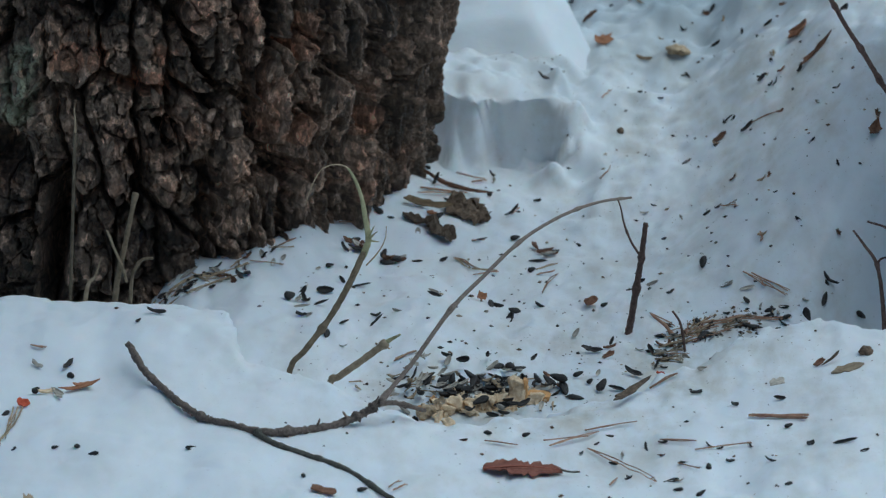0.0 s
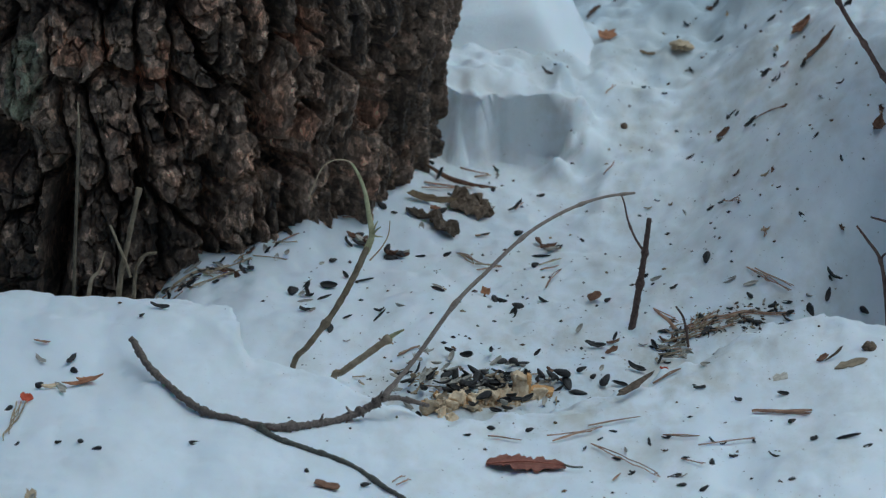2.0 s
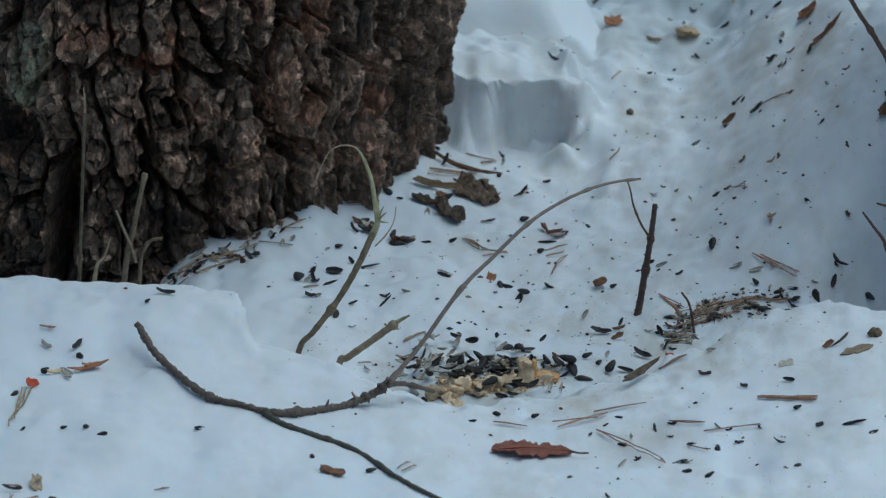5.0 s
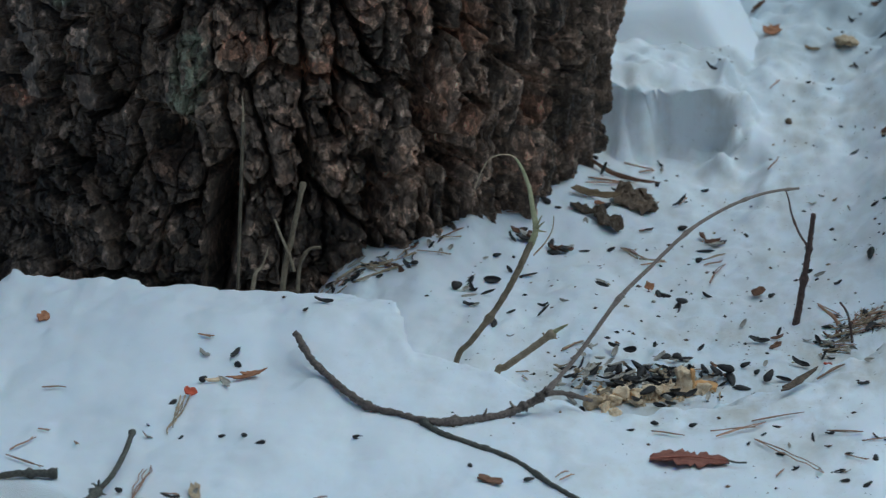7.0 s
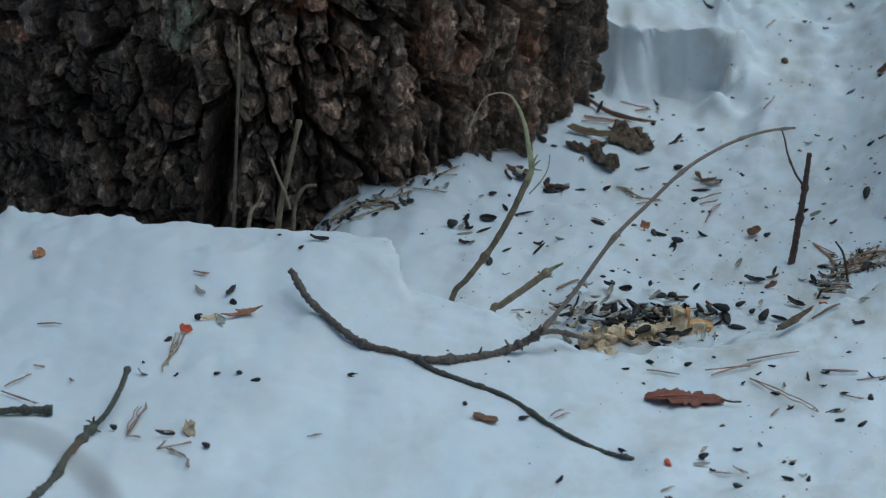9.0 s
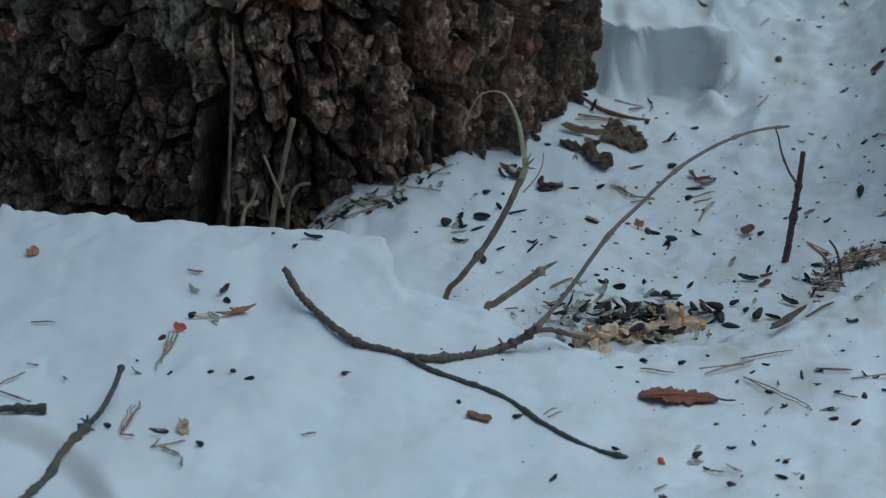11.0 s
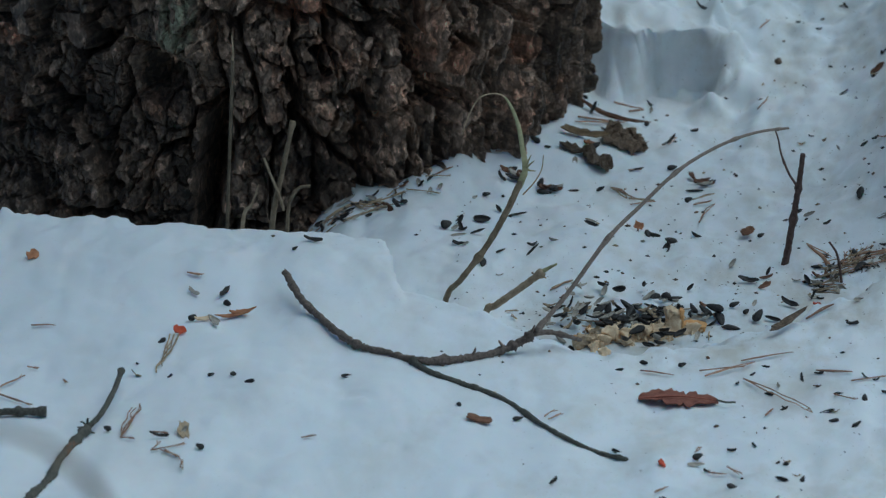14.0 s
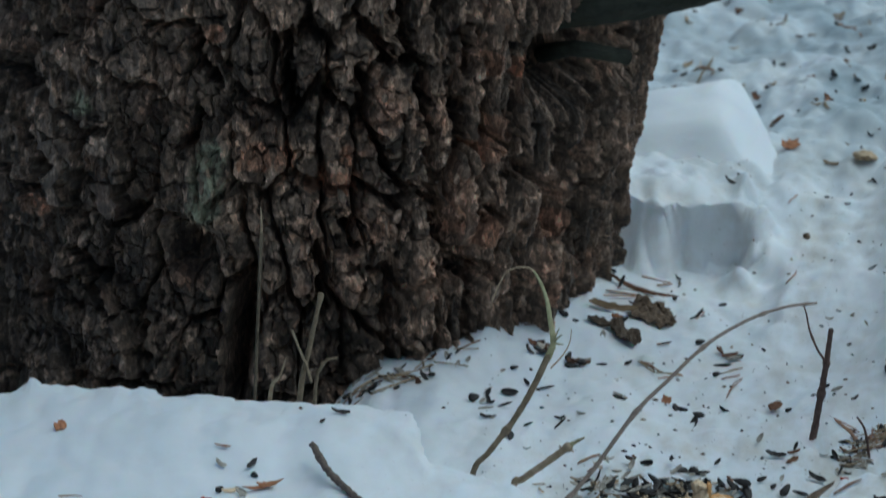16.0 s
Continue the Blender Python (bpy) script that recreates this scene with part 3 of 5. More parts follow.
# ---- twigs in the snow ----
def arching_twig():
    line = [(-0.2047, -0.4109, 0.0531), (-0.1936, -0.4431, 0.0456), (-0.1761, -0.4740, 0.0387), (-0.1571, -0.5010, 0.0330), (-0.1387, -0.5114, 0.0306), (-0.1131, -0.5249, 0.0292), (-0.0881, -0.5123, 0.0263), (-0.0667, -0.4951, 0.0255), (-0.0523, -0.4880, 0.0294), (-0.0421, -0.4860, 0.0356)]
    t = stand("fallen_twig", line[4], "long grey-brown forked twig lying half on the snow bank", "twig")
    grow(t, "branch", tube("branch", line, 0.0022, 0.0025, TWIG, (0.35, 0.62, 0.86, 0.97), 0.40))
    grow(t, "side_branch", tube("side_branch", [(-0.1196, -0.5244, 0.0294), (-0.1092, -0.5376, 0.0264), (-0.0875, -0.5487, 0.0216), (-0.0658, -0.5608, 0.0176), (-0.0513, -0.5773, 0.0146), (-0.0351, -0.6112, 0.0144), (-0.0172, -0.6412, 0.0141), (-0.0014, -0.6509, 0.0099), (0.0179, -0.6656, 0.0099)], 0.0021, 0.0014, GREY_TWIG, (0.02, 0.3, 0.55, 0.97), 0.22))
    grow(t, "shoot", tube("shoot", [(-0.0406, -0.4860, 0.0371), (-0.0196, -0.4698, 0.0587), (0.0051, -0.4535, 0.0896), (0.0259, -0.4372, 0.1068), (0.0490, -0.4210, 0.1250), (0.0683, -0.4047, 0.1337), (0.0876, -0.3885, 0.1386), (0.1056, -0.3723, 0.1395), (0.1234, -0.3560, 0.1372)], 0.0016, 0.0008, BEIGE, (0.02, 0.25, 0.5, 0.75, 0.95), 0.07), "slender arching shoot with swollen buds")
    grow(t, "stub", tube("stub", [(-0.0421, -0.4860, 0.0356), (-0.0324, -0.4700, 0.0318), (-0.0179, -0.4650, 0.0268), (-0.0117, -0.4550, 0.0218)], 0.0019, 0.0012, TWIG, (0.5,), 0.2))
    for k, (dx, dz) in enumerate(((0.003, 0.007), (-0.004, 0.006), (0.005, 0.009), (-0.003, -0.004))):
        a = Vector(line[6 + k % 3]).lerp(Vector(line[7 + k % 3]), 0.3 + 0.15 * k)
        grow(t, "spur", tube("spur", [a, a + Vector((dx * 0.6, -0.001, dz * 0.5)), a + Vector((dx, -0.002, dz))], 0.0013, 0.0005, TWIG, (), 0.3, 6, 4))


def upright_stick():
    line = [(0.1256, -0.1994, -0.0065), (0.1286, -0.1994, 0.0096), (0.1323, -0.1994, 0.0336), (0.1352, -0.1994, 0.0536), (0.1377, -0.1994, 0.0756)]
    t = stand("upright_stick", line[0], "short red-brown stick standing upright in the snow", "stick")
    grow(t, "stem", tube("stem", line, 0.0026, 0.0017, STEM, (0.45, 0.72), 0.13))
    grow(t, "side_shoot", tube("side_shoot", [(0.1332, -0.2014, 0.0542), (0.1281, -0.2034, 0.0628), (0.1230, -0.2054, 0.0761), (0.1206, -0.2074, 0.0878), (0.1182, -0.2074, 0.0950)], 0.0009, 0.0005, STEM, (0.4,), 0.1, 7))


def bent_stalk():
    line = [(-0.1060, -0.3700, -0.0293), (-0.1012, -0.3700, 0.0214), (-0.0907, -0.3700, 0.0369), (-0.0759, -0.3600, 0.0541), (-0.0622, -0.3500, 0.0756), (-0.0518, -0.3400, 0.0960)]
    t = stand("dry_grass_stalk", line[0], "dry stalk with a bent pale-green blade on top", "grass stalk")
    grow(t, "stem", tube("stem", line, 0.0018, 0.0022, OLIVE, (0.55,), 0.10))
    grow(t, "blade", tube("blade", [(-0.0537, -0.3420, 0.0915), (-0.0492, -0.3400, 0.1038), (-0.0514, -0.3350, 0.1178), (-0.0537, -0.3300, 0.1300), (-0.0582, -0.3250, 0.1410), (-0.0627, -0.3200, 0.1473)], 0.0024, 0.0007, GREEN_STRAW, (), 0.08, 8, 8, 0.4), "pale-green bent blade")
    grow(t, "fibre", tube("fibre", [(-0.0619, -0.3200, 0.1465), (-0.0668, -0.3150, 0.1479), (-0.0744, -0.3100, 0.1465), (-0.0819, -0.3100, 0.1418), (-0.0883, -0.3100, 0.1283), (-0.0914, -0.3100, 0.1186)], 0.0006, 0.0003, STRAW, (), 0.1, 5))
    grow(t, "fibre", tube("fibre", [(-0.0507, -0.3400, 0.0863), (-0.0432, -0.3400, 0.0948), (-0.0384, -0.3380, 0.1032), (-0.0372, -0.3400, 0.1134)], 0.0006, 0.0003, STRAW, (), 0.1, 5))
    at = Vector([(-0.0537, -0.3420, 0.0915), (-0.0492, -0.3400, 0.1038), (-0.0514, -0.3350, 0.1178), (-0.0537, -0.3300, 0.1300), (-0.0582, -0.3250, 0.1410), (-0.0627, -0.3200, 0.1473)][1])
    for dx, dz in ((0.006, 0.006), (0.004, 0.010), (0.007, -0.001)):
        grow(t, "frayed_strip", tube("frayed_strip", [at, at + Vector((dx * 0.5, -0.001, dz * 0.6)), at + Vector((dx, -0.001, dz))], 0.0010, 0.0003, GREEN_STRAW, (), 0.1, 5, 3, 0.4))


def broken_stalk():
    line = [(-0.0836, -0.4050, -0.0143), (-0.0739, -0.4050, 0.0248), (-0.0679, -0.4050, 0.0294), (-0.0513, -0.4050, 0.0417), (-0.0365, -0.4050, 0.0529)]
    t = stand("broken_stalk", line[0], "snapped straw-brown stalk with a splintered end", "grass stalk")
    grow(t, "stem", tube("stem", line, 0.0023, 0.0023, STRAW, (0.97,), 0.10))
    grow(t, "splinter", tube("splinter", [(-0.0398, -0.4050, 0.0514), (-0.0332, -0.4050, 0.0552), (-0.0276, -0.4050, 0.0583)], 0.0019, 0.0006, GREEN_STRAW, (), 0.15, 7, 4, 0.6))
    a, b = (Vector(p) for p in line[-2:])
    grow(t, "splinter", tube("splinter", [a.lerp(b, 0.8), b + Vector((-0.001, 0, -0.003)), b + Vector((0.002, 0, -0.0045))], 0.0012, 0.0004, STRAW, (), 0.15, 6, 4, 0.6))


def trunk_grasses():
    line = [(-0.2548, -0.2150, -0.0420), (-0.2527, -0.2150, 0.0302), (-0.2508, -0.2150, 0.0780), (-0.2491, -0.2150, 0.1177), (-0.2480, -0.2150, 0.1434)]
    t = stand("grass_stalk", line[0], "thin straight dry stalk standing before the bark", "grass stalk", "stalks at the trunk")
    grow(t, "stem", tube("stem", line, 0.0013, 0.0010, OLIVE, (0.95,), 0.06))
    grow(t, "tip", tube("tip", [(-0.2480, -0.2150, 0.1414), (-0.2479, -0.2150, 0.1512), (-0.2485, -0.2150, 0.1611)], 0.0010, 0.0004, STRAW, (), 0.1, 6))
    line = [(-0.2256, -0.2150, -0.0420), (-0.2220, -0.2150, 0.0302), (-0.2150, -0.2150, 0.0661), (-0.2077, -0.2150, 0.1010)]
    t = stand("grass_stalk", line[0], "stout cut straw-coloured stalk beside the trunk", "grass stalk", "stalks at the trunk")
    grow(t, "stem", tube("stem", line, 0.0023, 0.0015, OLIVE, (0.98,), 0.08))
    grow(t, "side_shoot", tube("side_shoot", [(-0.2141, -0.2190, 0.0394), (-0.2177, -0.2190, 0.0513), (-0.2226, -0.2190, 0.0633), (-0.2274, -0.2190, 0.0760)], 0.0011, 0.0009, STRAW, (), 0.1, 7))
    line = [(-0.2479, -0.2150, -0.0420), (-0.2423, -0.2150, 0.0294), (-0.2360, -0.2150, 0.0422), (-0.2312, -0.2150, 0.0565)]
    t = stand("grass_tuft", line[0], "pale-green torn grass blade before the trunk", "grass", "stalks at the trunk")
    grow(t, "blade", tube("blade", line, 0.0022, 0.0003, STRAW, (), 0.08, 8, 6, 0.4))
    line = [(-0.2147, -0.2180, -0.0411), (-0.2115, -0.2180, 0.0351), (-0.2082, -0.2180, 0.0490), (-0.2036, -0.2180, 0.0550), (-0.1963, -0.2180, 0.0562)]
    t = stand("grass_stalk", line[0], "short bent green-grey stalk before the trunk", "grass stalk", "stalks at the trunk")
    grow(t, "stem", tube("stem", line, 0.0014, 0.0010, OLIVE, (0.6,), 0.1))


def edge_twigs():
    line = [(0.3341, -0.1035, 0.0992), (0.3180, -0.1035, 0.1254), (0.3028, -0.1035, 0.1476), (0.2888, -0.1035, 0.1709), (0.2773, -0.1035, 0.1885), (0.2669, -0.1035, 0.2069), (0.2542, -0.1035, 0.2277)]
    t = stand("leaning_twig", line[0], "thin brown twig leaning out of the far snow", "twig")
    grow(t, "stem", tube("stem", line, 0.0020, 0.0014, STEM, (0.36, 0.52, 0.8), 0.1))
    line = [(0.2993, -0.2500, -0.0152), (0.2966, -0.2500, 0.0305), (0.2920, -0.2500, 0.0603), (0.2834, -0.2500, 0.0741), (0.2756, -0.2500, 0.0848)]
    t = stand("bare_sprig", line[0], "dark bare sprig standing in the shaded snow", "twig", "sprigs in the shade")
    grow(t, "stem", tube("stem", line, 0.0018, 0.0007, STEM, (0.5,), 0.1, 7))
    grow(t, "side_shoot", tube("side_shoot", [(0.2920, -0.2500, 0.0603), (0.2949, -0.2500, 0.0650), (0.3025, -0.2500, 0.0662)], 0.0009, 0.0005, STEM, (), 0.1, 6))
    line = [(0.3183, -0.1379, -0.0087), (0.3137, -0.1379, 0.0279), (0.3075, -0.1379, 0.0521), (0.2918, -0.1379, 0.0594)]
    t = stand("bare_sprig", line[0], "dark bare sprig standing in the shaded snow", "twig", "sprigs in the shade")
    grow(t, "stem", tube("stem", line, 0.0014, 0.0007, STEM, (), 0.1, 6))


def near_twigs():
    line = [(-0.3020, -0.5650, 0.0344), (-0.3048, -0.5868, 0.0292), (-0.3104, -0.6288, 0.0263), (-0.3186, -0.6428, 0.0208), (-0.3309, -0.6924, 0.0184), (-0.3384, -0.7344, 0.0150), (-0.3546, -0.7940, 0.0166), (-0.3657, -0.8272, 0.0145)]
    t = stand("lichened_twig", line[3], "grey crooked twig with scaly bark and an orange patch", "twig")
    grow(t, "upper_branch", tube("upper_branch", line[:4], 0.0017, 0.0018, GREY_TWIG, (0.02,), 0.12))
    grow(t, "lower_branch", tube("lower_branch", line[3:], 0.0023, 0.0020, GREY_TWIG, (0.03, 0.12, 0.4, 0.6, 0.8), 0.34))
    a, b = Vector(line[3]), Vector(line[4])
    grow(t, "bare_patch", tube("bare_patch", [a.lerp(b, 0.52), a.lerp(b, 0.7), a.lerp(b, 0.88)], 0.0024, 0.0024, BROWN, (), 0.1, 9, 4), "orange-brown patch without bark")
    for dx, dz in ((-0.004, 0.004), (0.005, -0.002), (0.001, 0.006), (-0.006, 0.001)):
        grow(t, "spur", tube("spur", [a, a + Vector((dx * 0.5, -0.001, dz)), a + Vector((dx, -0.002, dz * 1.2))], 0.0010, 0.0004, GREY_TWIG, (), 0.2, 5, 3))
    line = [(-0.4045, -0.6163, 0.0180), (-0.3834, -0.6114, 0.0196), (-0.3690, -0.6115, 0.0214), (-0.3466, -0.6082, 0.0203)]
    t = stand("snapped_twig", line[1], "grey-green snapped twig lying on the bank", "twig")
    grow(t, "stem", tube("stem", line, 0.0016, 0.0026, GREY_TWIG, (0.75, 0.97), 0.18))


def foreground_stalk():
    line = [(-0.1680, -3.1000, 0.8205), (-0.1560, -3.1000, 0.8182), (-0.1470, -3.1000, 0.8141), (-0.1399, -3.1000, 0.8086), (-0.1343, -3.1000, 0.8023), (-0.1299, -3.1000, 0.7930), (-0.1273, -3.1000, 0.7802), (-0.1260, -3.1000, 0.7562), (-0.1140, -3.1000, 0.3781), (-0.1080, -3.1000, -0.0210)]
    t = stand("foreground_stalk", line[-1], "brown dry stalk arching up close to the camera", "grass stalk")
    grow(t, "stem", tube("stem", line, 0.0009, 0.0022, OLIVE, (), 0.06))


def drift_twigs():
    line = [(0.1642, -0.2358, -0.0092), (0.1638, -0.2358, -0.0044), (0.1621, -0.2358, 0.0084), (0.1597, -0.2358, 0.0172), (0.1551, -0.2358, 0.0240)]
    t = stand("bare_sprig", line[0], "thin dark bent sprig standing in the drift", "twig", "sprigs in the drift")
    grow(t, "stem", tube("stem", line, 0.0011, 0.0007, STEM, (0.5,), 0.12, 7))
    line = [(0.1592, -0.2102, -0.0049), (0.1561, -0.2102, -0.0009), (0.1514, -0.2102, 0.0060), (0.1460, -0.2102, 0.0104), (0.1414, -0.2102, 0.0144)]
    t = stand("broken_stalk", line[0], "short brown snapped stalk in the drift", "grass stalk")
    grow(t, "stem", tube("stem", line, 0.0017, 0.0007, NEEDLE, (0.3,), 0.12, 7))


# ---- husks, needles and leaves ----
def seed_mesh(name, mat, length, width, depth, dent=0.0, rough=0.05):
    """A sunflower seed: a flattened drop, pointed at one end, with faint ribs."""
    bm = bmesh.new()
    bmesh.ops.create_uvsphere(bm, u_segments=10, v_segments=8, radius=1)
    for v in bm.verts:
        x, y, z = v.co.z, v.co.x, v.co.y
        taper = (1 - 0.42 * (x + 1) / 2) if x > -0.3 else 1.0
        r = 1 + random.uniform(-rough, rough)
        v.co = Vector((x * length / 2, y * taper * width / 2 * r, (z - dent * (1 - y * y) * (1 - x * x)) * taper * depth / 2 * r))
    return mesh_of(name, bm, mat)


def shell_mesh(name, mat, length, width, depth):
    """Half a husk: a boat-shaped shell, open above, with a real wall."""
    bm = bmesh.new()
    rows, cols = 9, 7
    grid = {}
    for layer, thick in ((0, 1.0), (1, 0.80)):
        for i in range(rows):
            s = -1 + 2 * i / (rows - 1)
            w = math.sqrt(max(0.02, 1 - s * s)) * (1 - 0.25 * (s + 1) / 2)
            for j in range(cols):
                a = math.pi * j / (cols - 1)
                grid[layer, i, j] = bm.verts.new((s * length / 2 * (1 if not layer else 0.97), math.cos(a) * w * width / 2 * thick, -math.sin(a) * w * depth * thick + 0.0002 * random.uniform(-1, 1)))
    for layer in (0, 1):
        for i in range(rows - 1):
            for j in range(cols - 1):
                f = [grid[layer, i, j], grid[layer, i + 1, j], grid[layer, i + 1, j + 1], grid[layer, i, j + 1]]
                bm.faces.new(f if layer else f[::-1])
    for i in range(rows - 1):
        bm.faces.new([grid[0, i, 0], grid[0, i + 1, 0], grid[1, i + 1, 0], grid[1, i, 0]])
        bm.faces.new([grid[1, i, cols - 1], grid[1, i + 1, cols - 1], grid[0, i + 1, cols - 1], grid[0, i, cols - 1]])
    return mesh_of(name, bm, mat)


def flake_mesh(name, mat, length, width, thick, ragged=0.25, curl=0.3, n=13):
    """A torn flake: angular outline, crumpled and bent, with a real thickness."""
    bm = bmesh.new()
    shift = Vector((random.uniform(0, 99), random.uniform(0, 99), 0))
    rim = []
    for k in range(n):
        a = math.tau * (k + random.uniform(-0.3, 0.3)) / n
        r = 1 + random.uniform(-ragged, ragged) * 1.3 + 0.25 * math.cos(2 * a)
        rim.append((math.cos(a) * length / 2 * r, math.sin(a) * width / 2 * r))

    def bend(x, y):
        return curl * (x * x / length + 0.6 * y * y / width) + curl * 0.35 * min(length, width) * noise.noise(Vector((x / length * 3, y / width * 3, 0)) + shift)

    rings = []
    for f in (1.0, 0.68, 0.34):
        rings.append([bm.verts.new((x * f, y * f, bend(x * f, y * f) + thick / 2)) for x, y in rim])
    low = [bm.verts.new((x * 0.98, y * 0.98, bend(x, y) - thick / 2)) for x, y in rim]
    mid_t, mid_l = bm.verts.new((0, 0, bend(0, 0) + thick / 2)), bm.verts.new((0, 0, bend(0, 0) - thick / 2))
    for k in range(n):
        m = (k + 1) % n
        for outer, inner in zip(rings, rings[1:]):
            bm.faces.new((outer[k], outer[m], inner[m], inner[k]))
        bm.faces.new((rings[-1][k], rings[-1][m], mid_t))
        bm.faces.new((low[m], low[k], mid_l))
        bm.faces.new((rings[0][m], rings[0][k], low[k], low[m]))
    return mesh_of(name, bm, mat, False)


SOLID = [seed_mesh("seed", HUSK, 0.0118, 0.0064, 0.0042), seed_mesh("seed", HUSK, 0.0102, 0.0052, 0.0036, 0.5), seed_mesh("seed", HUSK, 0.0088, 0.0056, 0.0038)]
OPEN = [shell_mesh("husk", HUSK, 0.0110, 0.0058, 0.0028), shell_mesh("husk", HUSK, 0.0098, 0.0046, 0.0024), flake_mesh("husk", HUSK, 0.0105, 0.0034, 0.0010, 0.2, 0.5)]
PALE = [shell_mesh("husk", HUSK_IN, 0.0108, 0.0056, 0.0026), shell_mesh("husk", HUSK_IN, 0.0094, 0.0044, 0.0022)]
BITS = [flake_mesh("bit", HUSK_IN, 0.0075, 0.0028, 0.0008, 0.3, 0.5), flake_mesh("bit", STRAW, 0.0060, 0.0036, 0.0008, 0.4, 0.5), flake_mesh("bit", BROWN, 0.0055, 0.0040, 0.0010, 0.4, 0.4)]
CHIPS = [flake_mesh("chip", HUSK, 0.0058, 0.0034, 0.0012), flake_mesh("chip", HUSK, 0.0045, 0.0026, 0.0014)]


def strew(spots, group, choice, small=1.0, company=0.0, pile=0.0):
    """Seeds and husks, one thing each, at the places given."""
    for x, y in spots:
        kind = choice[random.randrange(len(choice))]
        name, label, pool = {
            "seed": ("sunflower_seed", "black sunflower seed lying on the snow", SOLID),
            "husk": ("sunflower_husk", "split black sunflower husk on the snow", OPEN),
            "pale": ("sunflower_husk", "pale inside of an opened sunflower husk", PALE),
            "bit": ("husk_chip", "pale brown splinter of a seed husk", BITS),
            "chip": ("husk_chip", "small dark chip of a seed husk", CHIPS)}[kind]
        ob = tagged(new(name, pool[random.randrange(len(pool))]), label, "seed husk" if kind != "seed" else "seed", group)
        size = small * random.uniform(0.75, 1.15)
        set_down(ob, lie(x, y, random.uniform(0, 360), 0.0012 * size + random.uniform(0, pile), random.uniform(-45, 45), random.uniform(-30, 30), size))
        if random.random() < company:
            strew([(x + random.gauss(0, 0.007), y + random.gauss(0, 0.012))], group, ("bit", "bit", "chip", "pale"), 0.8)


def needle(x0, y0, x1, y1, group, mat=NEEDLE, thick=0.00048):
    """A dry pine needle pair from one place on the snow to another."""
    a, b = Vector((x0, y0, level(x0, y0) + 0.0018)), Vector((x1, y1, level(x1, y1) + 0.0020))
    side = Vector((-(b - a).y, (b - a).x, 0)).normalized()
    t = stand("pine_needle", a, "dry straw-coloured needle pair on the snow" if mat is STRAW else "dry red-brown pine needle pair on the snow", "needle", group)
    n = max(3, int((b - a).length / 0.010))
    for bow in (random.uniform(0.0, 0.05), random.uniform(-0.03, 0.03)):
        line = []
        for k in range(n + 1):
            s = k / n
            p = a.lerp(b, s) + side * bow * (b - a).length * math.sin(math.pi * s) + side * random.choice((-0.0012, 0.0012)) * s
            line.append((p.x, p.y, max(p.z, level(p.x, p.y) + 0.0008)))
        grow(t, "needle", tube("needle", line, thick, thick * 0.65, mat, (), 0.1, 5, 3))


def flake(name, at, mat, length, width, turn, label, category, thick=0.0012, tip=0.0, bank=0.0, lift=0.001, ragged=0.25, curl=0.3):
    ob = tagged(new(name, flake_mesh(name, mat, length, width, thick, ragged, curl)), label, category)
    return set_down(ob, lie(*at, turn, lift, tip, bank))


def lobed_leaf(at, length, width, turn):
    """A dry oak-like leaf: wavy lobes, a raised midrib and a stalk."""
    t = tagged(new("fallen_leaf"), "dry red-brown lobed leaf lying flat on snow", "leaf")
    n, rows = 26, 5
    bm = bmesh.new()
    grid = []
    for i in range(n + 1):
        s = i / n
        w = width / 2 * (math.sin(math.pi * min(1, s * 0.96 + 0.03)) ** 0.7) * (1 + 0.16 * math.sin(s * 17 + 5 * s * s) + 0.14 * math.sin(s * 33 + 9 * s * s) + random.uniform(-0.28, 0.28))
        line = []
        for j in range(-rows, rows + 1):
            q = j / rows
            line.append(bm.verts.new(((s - 0.5) * length, q * w, 0.0014 * abs(q) ** 1.5 * (1 + 0.6 * math.sin(9 * s)) + 0.0012 * math.sin(5 * s) + 0.0004 * random.uniform(-1, 1))))
        grid.append(line)
    for i in range(n):
        for j in range(2 * rows):
            bm.faces.new((grid[i][j], grid[i + 1][j], grid[i + 1][j + 1], grid[i][j + 1]))
    ext = bmesh.ops.extrude_face_region(bm, geom=bm.faces[:])
    for v in (g for g in ext["geom"] if isinstance(g, bmesh.types.BMVert)):
        v.co.z += 0.0005
    bmesh.ops.recalc_face_normals(bm, faces=bm.faces)
    part("blade", mesh_of("blade", bm, LEAF), t)
    part("midrib", tube("midrib", [(-0.5 * length, 0, 0.001), (0, 0, 0.003), (0.5 * length, 0, 0.001)], 0.0007, 0.0003, LEAF, (), 0.1, 6), t)
    part("leaf_stalk", tube("leaf_stalk", [(0.48 * length, 0, 0.001), (0.6 * length, -0.004, 0.0012), (0.72 * length, -0.003, 0.001)], 0.0007, 0.0006, GREY_TWIG, (), 0.1, 6), t)
    set_down(t, lie(*at, turn, 0.001))


